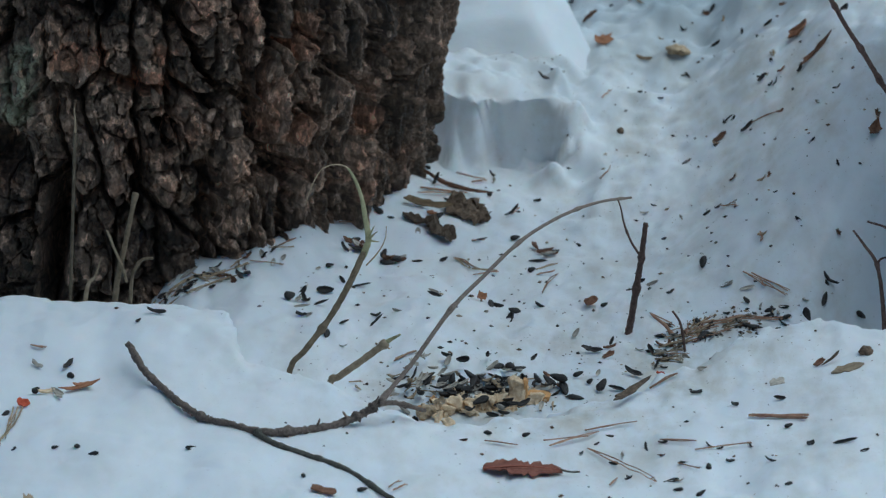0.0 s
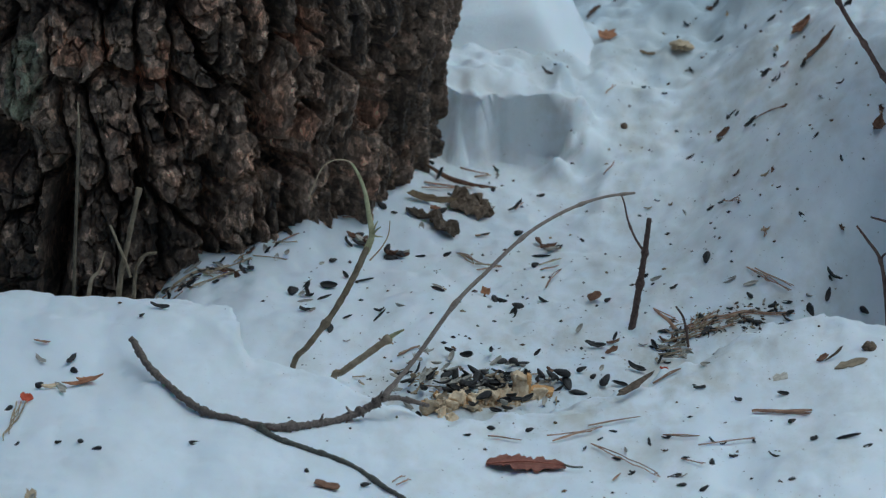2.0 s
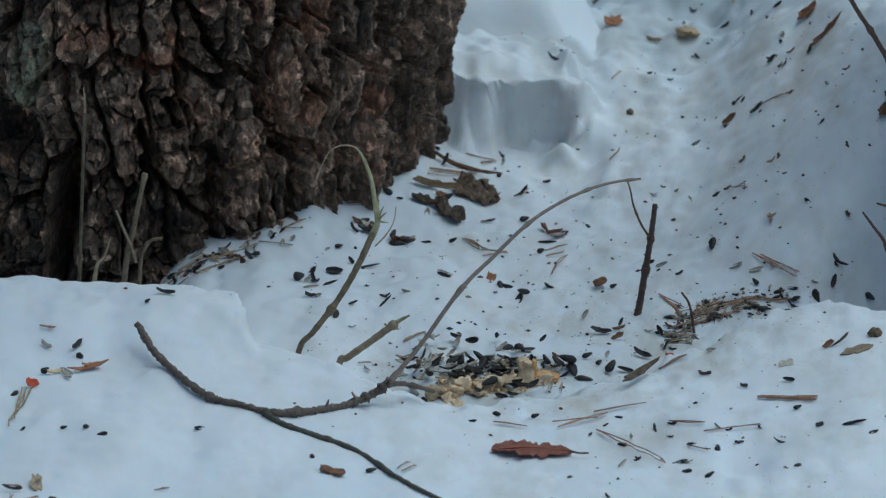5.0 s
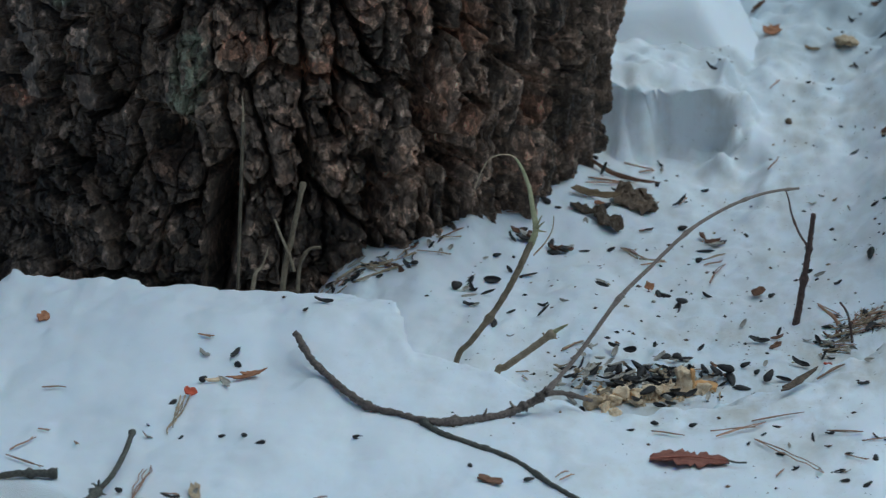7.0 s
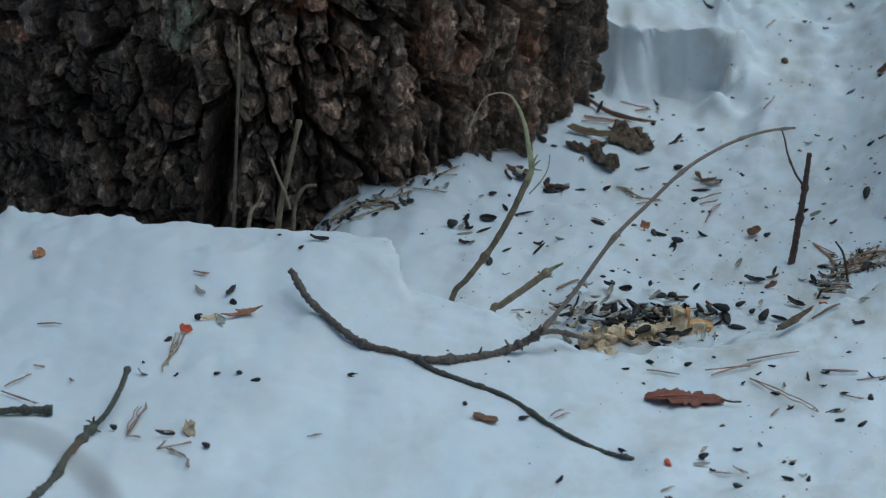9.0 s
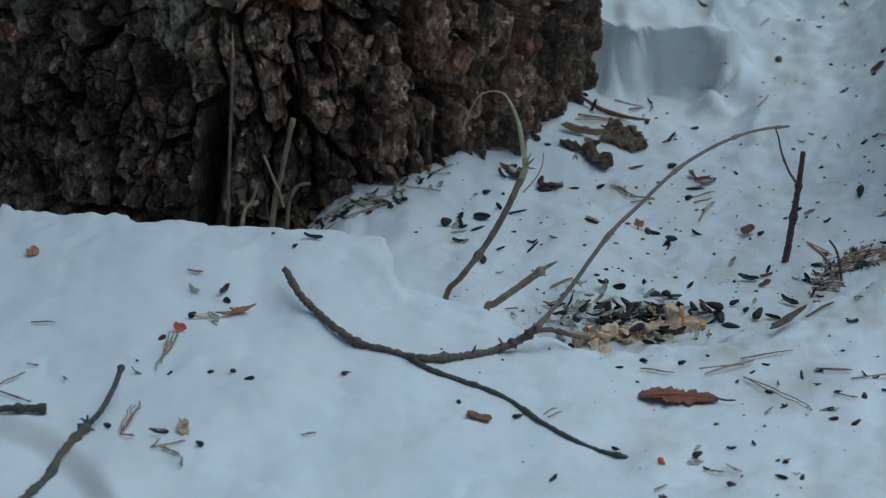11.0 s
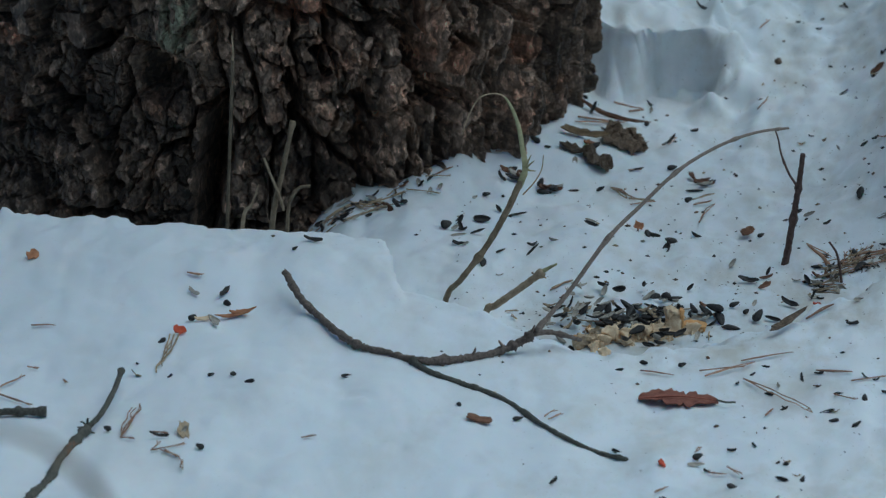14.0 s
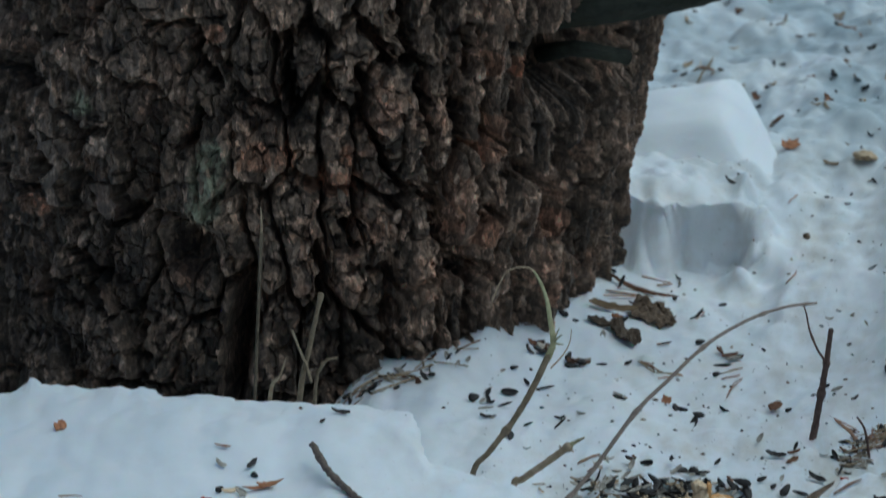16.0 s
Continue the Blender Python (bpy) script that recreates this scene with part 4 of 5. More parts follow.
def crumpled_leaf(at, length, width, turn, seed, label):
    """A dead leaf, crumpled and torn at the rim, with a real thickness."""
    n, bm, rows = 15, bmesh.new(), []
    off = Vector((seed * 7.3, seed * 3.1, 0))
    for i in range(n):
        line = []
        for j in range(n):
            p, q = 2 * i / (n - 1) - 1, 2 * j / (n - 1) - 1
            s = math.sqrt(max(0.0, 1 - 0.5 * q * q)), math.sqrt(max(0.0, 1 - 0.5 * p * p))
            x, y = p * s[0] * length / 2, q * s[1] * width / 2
            rim = 1 + 0.55 * noise.noise(Vector((math.cos(math.atan2(y, x)) * 1.4, math.sin(math.atan2(y, x)) * 1.4, seed))) + 0.28 * noise.noise(Vector((math.atan2(y, x) * 6, seed, 2)))
            z = 0.0075 * abs(noise.noise(Vector((x, y, 0)) * 80 + off)) + 0.0050 * noise.noise(Vector((x, y, 0)) * 210 + off) + 0.10 * (x * x + 0.3 * y * y) / length * 2
            line.append(bm.verts.new((x * rim, y * rim, z)))
        rows.append(line)
    for i in range(n - 1):
        for j in range(n - 1):
            bm.faces.new((rows[i][j], rows[i + 1][j], rows[i + 1][j + 1], rows[i][j + 1]))
    ext = bmesh.ops.extrude_face_region(bm, geom=bm.faces[:])
    for v in (g for g in ext["geom"] if isinstance(g, bmesh.types.BMVert)):
        v.co.z += 0.0006
    bmesh.ops.recalc_face_normals(bm, faces=bm.faces)
    ob = tagged(new("dead_leaf", mesh_of("dead_leaf", bm, GREY_LEAF, False)), label, "leaf")
    return set_down(ob, lie(*at, turn, 0.0015))


def rough_lump(name, at, mat, size, label, category, seed, rough=0.25, sink=0.3, turn=0.0):
    """A rounded, uneven lump, sunk a little into the snow."""
    bm = bmesh.new()
    bmesh.ops.create_icosphere(bm, subdivisions=4, radius=1)
    for v in bm.verts:
        c = v.co.copy()
        f = 1 + rough * (noise.noise(c * 1.6 + Vector((seed, 0, 0))) + 0.5 * noise.noise(c * 4 + Vector((0, seed, 0))) + 0.25 * noise.noise(c * 11))
        v.co = Vector((c.x * size[0] / 2, c.y * size[1] / 2, c.z * size[2] / 2)) * f
    ob = tagged(new(name, mesh_of(name, bm, mat)), label, category)
    return set_down(ob, Matrix.Translation((*at, level(*at) + size[2] * (0.5 - sink))) @ pose(0, 0, 0, 0, 0, turn))


def snow_block(at):
    """An angular block of packed snow lying on the ledge, steep on one side."""
    bm = bmesh.new()
    for p in ((-0.075, -0.03, -0.02), (0.048, -0.045, -0.02), (0.066, 0.02, -0.02), (-0.075, 0.12, -0.02), (0.06, 0.12, -0.02), (-0.06, 0.0, 0.022), (0.015, 0.0, 0.030),
              (-0.045, 0.06, 0.036), (0.012, 0.05, 0.046), (0.045, 0.03, 0.020), (0.03, 0.10, 0.034)):
        bm.verts.new(p)
    bmesh.ops.convex_hull(bm, input=bm.verts[:])
    bmesh.ops.subdivide_edges(bm, edges=bm.edges[:], cuts=7, use_grid_fill=True)
    bmesh.ops.smooth_vert(bm, verts=bm.verts[:], factor=0.5, use_axis_x=True, use_axis_y=True, use_axis_z=True)
    for v in bm.verts:
        v.co += noise.noise_vector(v.co * 22) * 0.005 + noise.noise_vector(v.co * 75) * 0.0012
    ob = tagged(new("snow_block", mesh_of("snow_block", bm, SNOW)), "angular block of packed snow on the ledge", "snow lump")
    return set_down(ob, Matrix.Translation((at[0], at[1] + 0.04, level(at[0], at[1] + 0.04))))


def bread(at, size, turn, tip, label, seed, crust=True):
    """A torn piece of bread: ragged crumb with a crust along one side."""
    t = tagged(new("bread_piece"), label, "bread", "bread by the bank")
    bm = bmesh.new()
    bmesh.ops.create_cube(bm, size=1)
    bmesh.ops.subdivide_edges(bm, edges=bm.edges[:], cuts=9, use_grid_fill=True)
    for v in bm.verts:
        c = v.co.copy()
        f = 1 - 0.18 * (c.length - 0.5)
        p = Vector((c.x * size[0], c.y * size[1], c.z * size[2])) * f
        v.co = p + noise.noise_vector(p * 130 + Vector((seed, 0, 0))) * 0.0042 + noise.noise_vector(p * 330 + Vector((0, seed, 0))) * 0.0017 + noise.noise_vector(p * 800) * 0.0008
    part("crumb", mesh_of("crumb", bm, BREAD), t)
    if crust:
        bm = bmesh.new()
        bmesh.ops.create_cube(bm, size=1)
        bmesh.ops.subdivide_edges(bm, edges=bm.edges[:], cuts=4, use_grid_fill=True)
        for v in bm.verts:
            c = v.co.copy()
            p = Vector((size[0] * 0.46 + c.x * size[0] * 0.22, c.y * size[1] * 1.02, c.z * size[2] * 1.02))
            v.co = p + noise.noise_vector(p * 200 + Vector((seed, 5, 0))) * 0.0012
        part("crust", mesh_of("crust", bm, CRUST), t, "orange-brown crust")
    set_down(t, Matrix.Translation((*at, level(*at) + size[2] * 0.30)) @ pose(0, 0, 0, tip, random.uniform(-12, 12), turn))


arching_twig()
upright_stick()
bent_stalk()
broken_stalk()
trunk_grasses()
edge_twigs()
near_twigs()
drift_twigs()
foreground_stalk()

lobed_leaf((0.0506, -0.5497), 0.051, 0.025, -6)
flake("orange_leaf", (0.1201, 0.3408), ORANGE, 0.013, 0.009, 35, "bright orange-brown torn leaf on far snow", "leaf", tip=35, lift=0.003)
flake("orange_leaf", (0.2599, 0.2033), ORANGE, 0.014, 0.014, 5, "dull orange torn leaf on far snow", "leaf", lift=0.002)
flake("orange_leaf", (0.0451, 0.1913), ORANGE, 0.012, 0.005, -15, "orange-red leaf scrap against the broken snow face", "leaf", tip=20, lift=0.002)
flake("red_petal", (-0.2701, -0.4800), RED, 0.0062, 0.008, 20, "vivid red petal on the snow bank", "petal", tip=35, lift=0.003)
flake("orange_flake", (-0.2331, -0.4463), ORANGE, 0.010, 0.006, 12, "orange-brown flake beside a little tuft", "bark flake", lift=0.002)
flake("orange_flake", (-0.3768, -0.3312), ORANGE, 0.007, 0.010, 40, "small orange bark flake on the bank", "bark flake", tip=25, lift=0.002)
flake("red_petal", (0.0390, -0.6826), RED, 0.0045, 0.007, 80, "tiny red petal on the near snow", "petal", tip=30)
flake("orange_seed", (0.0266, -0.1209), ORANGE, 0.005, 0.007, 10, "upright orange seed coat in the hollow", "seed husk", 0.002, tip=70, lift=0.004)
flake("tan_flake", (-0.0755, -0.6120), BROWN, 0.013, 0.016, -8, "tan bark flake on the near snow", "bark flake")
flake("pale_leaf", (-0.2569, -0.6628), STRAW, 0.006, 0.020, 10, "small pale dry leaf on the bank", "leaf", tip=10)
flake("brown_square", (0.1018, -0.1342), BROWN, 0.0075, 0.007, 20, "square red-brown bark bit in the hollow", "bark flake", 0.004, tip=50, lift=0.004, ragged=0.12, curl=0.1)
crumpled_leaf((0.0178, 0.0683), 0.035, 0.038, 10, 1.0, "crumpled grey-brown dead leaf beside the trunk")
crumpled_leaf((-0.0020, 0.0147), 0.021, 0.034, 20, 2.0, "crumpled brown dead leaf on the snow")
flake("trunk_chip", (-0.0197, 0.0277), GREY_LEAF, 0.013, 0.008, -25, "dark bark chip on the snow", "bark flake", 0.003, tip=30, lift=0.003)
flake("tan_scrap", (0.2634, -0.4193), STRAW, 0.017, 0.014, 0, "wet tan scrap sunk in the bank", "leaf", 0.001, lift=0.0002, curl=0.05)
flake("tan_scrap", (0.2176, -0.4185), HUSK_IN, 0.010, 0.012, 10, "wet tan scrap sunk in the bank", "leaf", 0.001, lift=0.0001, curl=0.05)
flake("edge_flake", (0.3021, -0.0487), BROWN, 0.008, 0.010, 50, "brown bark flake on the shaded slope", "bark flake", tip=30, lift=0.003)
flake("leaf_sliver", (0.1218, -0.4242), GREY_LEAF, 0.034, 0.0055, 55, "narrow curled brown leaf leaning on the lip", "leaf", 0.0016, tip=25, lift=0.006, ragged=0.2, curl=0.2)
rough_lump("brown_nut", (0.1298, 0.1865), GREY_LEAF, (0.0055, 0.0055, 0.0050), "small round brown nut in the snow", "nut", 3.0, 0.15)
rough_lump("grey_lump", (0.2766, -0.3987), GREY_LEAF, (0.009, 0.008, 0.007), "small grey lump of earth on the bank", "earth lump", 5.0)
rough_lump("olive_lump", (0.1756, 0.3097), STRAW, (0.015, 0.020, 0.006), "olive-brown lump of wet litter on the slope", "litter", 7.0, 0.5)
rough_lump("brown_stone", (0.0807, -0.8284), CRUST_STONE, (0.056, 0.050, 0.034), "rounded tan-brown stone half sunk in snow", "stone", 9.0, 0.22, 0.35)
snow_block((0.0507, 0.2698))
rough_lump("ice_lump", (0.0318, -0.2916), SNOW, (0.016, 0.014, 0.012), "small rounded lump of icy snow", "snow lump", 11.0, 0.15, 0.35)
for n, at in enumerate(((0.0704, -0.0002), (-0.0632, -0.0350), (-0.0373, -0.0374))):
    for k in range(4):
        dx, dy = random.uniform(-0.007, 0.007), random.uniform(-0.010, 0.010)
        flake("husk_clump_flake", (at[0] + dx, at[1] + dy), (BROWN, HUSK, HUSK_IN, BROWN)[k], 0.009, 0.007, random.uniform(0, 180), "brown and black husk scraps lying together", "seed husk", 0.0012,
              tip=random.uniform(-45, 45), lift=0.0025)
for dx, dy, turn, mat in ((-0.012, 0.03, -55, HUSK_IN), (-0.004, -0.012, 20, BREAD), (0.004, -0.02, -60, HUSK_IN), (0.008, 0.028, 60, HUSK)):
    flake("tuft_scrap", ((-0.2523, -0.4436)[0] + dx, (-0.2523, -0.4436)[1] + dy), mat, 0.009, 0.0036, turn, "small straw scrap beside an orange flake", "litter", 0.0014, tip=20, lift=0.002)
for k in range(3):
    a = Vector(((-0.2701, -0.4800)[0] - 0.003 * k, (-0.2701, -0.4800)[1] - 0.004, 0))
    needle(a.x, a.y, a.x - 0.006, a.y - 0.045 - 0.01 * k, "straws under the petal", STRAW, 0.0005)

# ---- the husks that can be told apart ----
MADE = {"seed": ("sunflower_seed", "black sunflower seed lying on the snow", "seed"), "husk": ("sunflower_husk", "split black sunflower husk on the snow", "seed husk"),
        "bowl": ("sunflower_husk", "large open black husk with a pale rim", "seed husk"), "pale": ("sunflower_husk", "pale inside of an opened sunflower husk", "seed husk"),
        "chip": ("husk_chip", "small dark chip of a seed husk", "seed husk"), "brown": ("bark_flake", "brown torn bark flake among the husks", "bark flake"),
        "orange": ("bark_flake", "orange-brown torn bark flake on snow", "bark flake"), "petal": ("petal", "tiny vivid red petal on the snow", "petal"),
        "tan": ("bark_strip", "tan papery bark strip fallen on snow", "bark flake"), "strip": ("bark_strip", "narrow red-brown bark strip on the snow", "bark flake"),
        "sliver": ("leaf_sliver", "narrow dark curled leaf leaning on snow", "leaf")}


def piece(kind, x, y, angle, length, width, group):
    """One scrap from its lower end at x, y: flat along the snow, or leaning back as far as its angle says; length and width in millimetres."""
    length, width = length / 1000, width / 1000
    c, k = math.cos(radians(angle)), math.sin(radians(angle))
    slope = (level(x + 0.006, y) - level(x - 0.006, y)) / 0.012
    axis = Vector((c, 0.81 * k, 0.81 * k + slope * c * (1 - abs(k)))).normalized()
    up = Vector((random.uniform(-0.25, 0.25), -0.45, 0.85))
    up = (up - axis * up.dot(axis)).normalized()
    name, label, category = MADE[kind]
    if kind == "seed":
        me = seed_mesh(name, HUSK, length, width, width * 0.65, random.choice((0.0, 0.3)))
    elif kind == "husk":
        me = random.choice((flake_mesh(name, HUSK, length, width, 0.0010, 0.15, 0.5), shell_mesh(name, HUSK, length, width, width * 0.5)))
    elif kind in ("pale", "bowl"):
        me = shell_mesh(name, HUSK_IN if kind == "pale" else HUSK, length, width, width * 0.42)
    else:
        mat = {"chip": HUSK, "brown": BROWN, "orange": ORANGE, "petal": RED, "sliver": GREY_LEAF, "tan": CRUST_STONE, "strip": BROWN}[kind]
        me = flake_mesh(name, mat, length, width, 0.0011, 0.25, 0.35)
    at = Vector((x, y, level(x, y) + 0.0006 + 0.18 * width)) + axis * length * 0.5
    m = Matrix((axis, up.cross(axis), up)).transposed().to_4x4()
    m.translation = at
    set_down(tagged(new(name, me), label, category, "scraps " + group), m)


for row in [("tan", -0.0258, 0.0477, 6, 30.0, 9.0), ("strip", 0.0249, 0.1079, 175, 43.6, 3.1), ("strip", 0.0139, 0.1047, 170, 27.3, 1.5), ("tan", 0.1547, 0.3173, 156, 9.5, 3.5), ("husk", 0.2564, 0.1356, 56, 5.7, 3.1), ("strip", 0.2617, 0.1375, 12, 26.3, 4.8), ("husk", 0.2152, 0.1134, 22, 10.6, 4.0), ("brown", 0.1955, 0.1292, 21, 9.8, 5.7), ("husk", 0.2035, 0.1484, 23, 10.3, 3.1), ("brown", 0.2983, -0.0480, 59, 11.5, 4.8), ("husk", 0.2293, 0.1646, 41, 7.3, 3.5), ("brown", 0.1086, 0.4260, 17, 10.7, 4.4)]:
    piece(*row, "fallen from the tree")
for row in [("husk", -0.0069, 0.0999, 66, 9.5, 3.5), ("seed", -0.009, 0.1373, 166, 4.9, 3.5), ("husk", 0.0077, 0.0828, 174, 7.2, 2.2), ("orange", -0.0113, 0.0413, 4, 6.3, 3.9), ("seed", -0.0064, 0.0345, 34, 8.5, 5.6), ("seed", 0.0323, 0.1124, 37, 4.0, 4.3), ("husk", 0.0458, 0.0728, 40, 10.4, 2.6), ("chip", 0.0661, 0.109, 5, 4.4, 2.2), ("seed", 0.0478, 0.0205, 13, 7.3, 5.6), ("brown", 0.0672, -0.0014, 14, 9.8, 5.6), ("husk", 0.0602, -0.0218, 7, 13.9, 2.6), ("seed", 0.0594, -0.0557, 16, 5.8, 5.2), ("husk", 0.0204, 0.0065, 14, 11.4, 1.7), ("husk", -0.0024, -0.0417, 31, 6.9, 3.5)]:
    piece(*row, "by the trunk")
for row in [("husk", -0.0143, -0.0405, 177, 7.9, 2.2), ("seed", -0.0429, -0.0414, 66, 7.8, 5.2), ("seed", -0.0444, -0.0505, 8, 11.2, 5.6), ("brown", -0.0278, -0.043, 175, 9.5, 4.8), ("husk", -0.0193, 0.0254, 159, 11.0, 3.9), ("husk", -0.0397, 0.0184, 9, 5.2, 2.6), ("seed", -0.0425, 0.021, 156, 8.7, 5.6), ("seed", -0.0616, 0.0051, 14, 3.3, 3.5), ("seed", -0.0644, -0.0302, 27, 7.1, 6.1), ("brown", -0.0636, -0.0303, 169, 6.4, 4.3), ("husk", -0.0669, -0.0519, 127, 7.9, 3.0), ("husk", -0.0635, -0.107, 15, 13.9, 2.2), ("husk", -0.0008, -0.1312, 174, 10.7, 3.5), ("pale", -0.0023, -0.12, 177, 8.3, 2.6)]:
    piece(*row, "under the bent stalk")
for row in [("bowl", -0.0875, -0.1284, 4, 12.3, 7.4), ("seed", -0.1093, -0.1466, 18, 7.9, 8.7), ("husk", -0.0946, -0.1464, 108, 9.1, 3.5), ("husk", -0.0969, -0.1443, 9, 5.2, 2.2), ("husk", -0.0889, -0.1584, 23, 11.2, 2.6), ("pale", -0.1024, -0.1617, 4, 11.1, 2.6), ("pale", -0.1019, -0.1479, 37, 5.9, 3.9), ("husk", -0.0939, -0.1803, 169, 6.4, 3.5), ("pale", -0.0943, -0.1808, 17, 5.4, 3.0), ("seed", -0.082, -0.0775, 18, 6.2, 4.3), ("pale", -0.0889, -0.0855, 22, 4.3, 2.6), ("husk", -0.0683, -0.101, 126, 6.8, 3.5), ("pale", -0.1127, -0.0787, 51, 5.1, 3.5), ("husk", -0.0708, -0.2018, 22, 7.3, 2.2), ("husk", -0.0497, -0.2005, 45, 12.8, 2.2)]:
    piece(*row, "in the pit")
for row in [("seed", -0.1335, -0.0971, 163, 5.4, 4.3), ("husk", -0.1395, -0.1077, 126, 7.3, 3.9), ("pale", -0.1555, -0.0867, 152, 6.7, 4.3), ("pale", -0.1833, -0.0895, 15, 15.5, 3.0), ("pale", -0.1858, -0.111, 49, 9.0, 3.5), ("husk", -0.1782, -0.1019, 10, 9.2, 2.6), ("husk", -0.1624, -0.1163, 21, 5.5, 3.0), ("husk", -0.1755, -0.1235, 158, 4.3, 2.6), ("pale", -0.1922, -0.0854, 10, 8.8, 2.6), ("husk", -0.1841, -0.3412, 174, 11.5, 3.5), ("seed", -0.2026, -0.3555, 27, 4.4, 3.0), ("pale", -0.1716, -0.1241, 30, 7.8, 2.2)]:
    piece(*row, "at the trunk's foot")
for row in [("husk", -0.0204, -0.2958, 66, 7.8, 1.7), ("pale", 0.0019, -0.2733, 68, 8.5, 4.8), ("husk", 0.0592, -0.249, 47, 7.0, 3.0), ("pale", 0.0884, -0.2096, 55, 8.2, 3.9), ("seed", 0.0459, -0.2766, 7, 10.3, 4.3), ("husk", 0.0363, -0.2935, 2, 10.3, 5.2), ("seed", 0.0465, -0.3, 28, 11.7, 5.2), ("seed", 0.0871, -0.2904, 24, 7.8, 4.8), ("seed", 0.1088, -0.1382, 17, 5.4, 3.9), ("husk", 0.1067, -0.2375, 170, 11.6, 4.8), ("brown", 0.1095, -0.2336, 12, 7.7, 2.2), ("brown", 0.1084, -0.2483, 27, 7.1, 4.3), ("husk", 0.1131, -0.2268, 65, 7.4, 2.6), ("husk", 0.1423, -0.2388, 119, 8.1, 3.9), ("husk", 0.1534, -0.249, 171, 10.4, 3.0)]:
    piece(*row, "in the hollow")
for row in [("husk", 0.1423, -0.2667, 63, 7.1, 2.2), ("petal", 0.1436, -0.2747, 0, 4.7, 2.6), ("husk", 0.1327, -0.2841, 158, 10.6, 4.8), ("seed", 0.0963, -0.3015, 39, 5.1, 4.3), ("seed", 0.1033, -0.3114, 57, 10.8, 7.4), ("pale", 0.103, -0.2886, 63, 5.3, 3.5), ("husk", 0.1215, -0.3061, 164, 11.5, 3.5), ("pale", 0.1594, -0.2154, 159, 5.5, 3.9), ("pale", 0.2036, -0.1599, 10, 10.8, 3.9), ("seed", 0.2096, -0.1767, 133, 6.4, 3.9), ("pale", 0.1411, -0.108, 10, 8.8, 3.5), ("husk", 0.1352, -0.0935, 15, 6.1, 3.5), ("husk", 0.1543, -0.1396, 14, 4.9, 2.2), ("seed", 0.207, -0.2143, 11, 8.1, 3.9), ("seed", 0.2317, -0.2027, 23, 6.0, 4.8), ("husk", 0.2603, -0.17, 74, 11.5, 4.3)]:
    piece(*row, "beside the upright stick")
for row in [("sliver", 0.2485, -0.4082, 35, 12.5, 2.2), ("brown", 0.2424, -0.4063, 24, 6.9, 4.3), ("husk", 0.222, -0.4516, 166, 8.1, 3.5), ("chip", 0.1911, -0.4494, 160, 4.6, 2.6), ("seed", 0.2186, -0.5039, 16, 5.8, 3.9), ("chip", 0.1624, -0.4207, 3, 6.7, 2.6), ("seed", 0.2848, -0.1489, 19, 8.4, 6.1), ("husk", 0.2471, -0.5519, 3, 16.2, 3.0), ("chip", 0.2319, -0.5423, 15, 4.5, 3.5)]:
    piece(*row, "on the bank")
for row in [("seed", -0.2655, -0.4578, 32, 6.0, 5.6), ("orange", -0.2453, -0.4517, 13, 21.5, 3.5), ("pale", -0.245, -0.4576, 153, 9.7, 3.5), ("seed", -0.3035, -0.6453, 153, 5.3, 4.8), ("seed", -0.2432, -0.6917, 152, 5.8, 4.8), ("husk", -0.266, -0.6705, 168, 11.7, 2.2), ("pale", -0.2582, -0.6653, 56, 5.7, 3.5), ("seed", 0.0508, -0.4868, 16, 5.8, 3.9), ("seed", 0.0584, -0.6639, 27, 7.1, 5.2), ("pale", 0.0547, -0.6763, 10, 11.2, 3.5), ("seed", -0.0542, -0.6009, 13, 7.3, 3.9), ("husk", -0.0294, -0.7231, 42, 5.9, 3.0), ("husk", 0.1167, -0.7128, 170, 8.8, 3.5), ("seed", -0.248, -0.5596, 9, 4.8, 3.0)]:
    piece(*row, "on the near bank")

# bread and husks heaped against the lip
for x, y, size, turn, tip, text in ((-0.0100, -0.3480, (0.010, 0.008, 0.009), 190, 0, "yellow bread crumb by the snow lip"), (0.0010, -0.3450, (0.009, 0.009, 0.008), 28, 14, "torn pale bread piece among husks"),
                                    (0.0085, -0.3430, (0.011, 0.007, 0.011), -20, 20, "torn pale bread piece among husks"), (0.0165, -0.3410, (0.009, 0.008, 0.009), 50, 8, "torn pale bread piece among husks"),
                                    (0.0240, -0.3370, (0.007, 0.006, 0.012), 10, -25, "yellow bread sliver with dark crust"), (0.0300, -0.3350, (0.008, 0.006, 0.015), 30, 18, "torn bread piece on its edge"),
                                    (0.0385, -0.3320, (0.009, 0.007, 0.010), -40, 6, "torn pale bread piece among husks"), (0.0490, -0.3290, (0.012, 0.007, 0.022), 6, -6, "bread piece with an orange crust standing up")):
    bread((x, y), size, turn, tip, text, x * 1000, crust=text[0:6] in ("yellow", "bread "))
flake("bread_crust", (0.0630, -0.3265), CRUST, 0.014, 0.010, 12, "orange-brown strip of bread crust in the snow", "bread", 0.004, tip=25, lift=0.003, ragged=0.15, curl=0.15)
for k in range(34):
    x = random.uniform(-0.012, 0.066)
    bread((x, -0.345 + 0.40 * x + random.gauss(0, 0.010)), (random.uniform(0.003, 0.008), random.uniform(0.004, 0.010), random.uniform(0.002, 0.005)), random.uniform(0, 180), random.uniform(-30, 30),
          "small torn crumb of pale bread", k * 7.1, crust=k % 5 == 0)

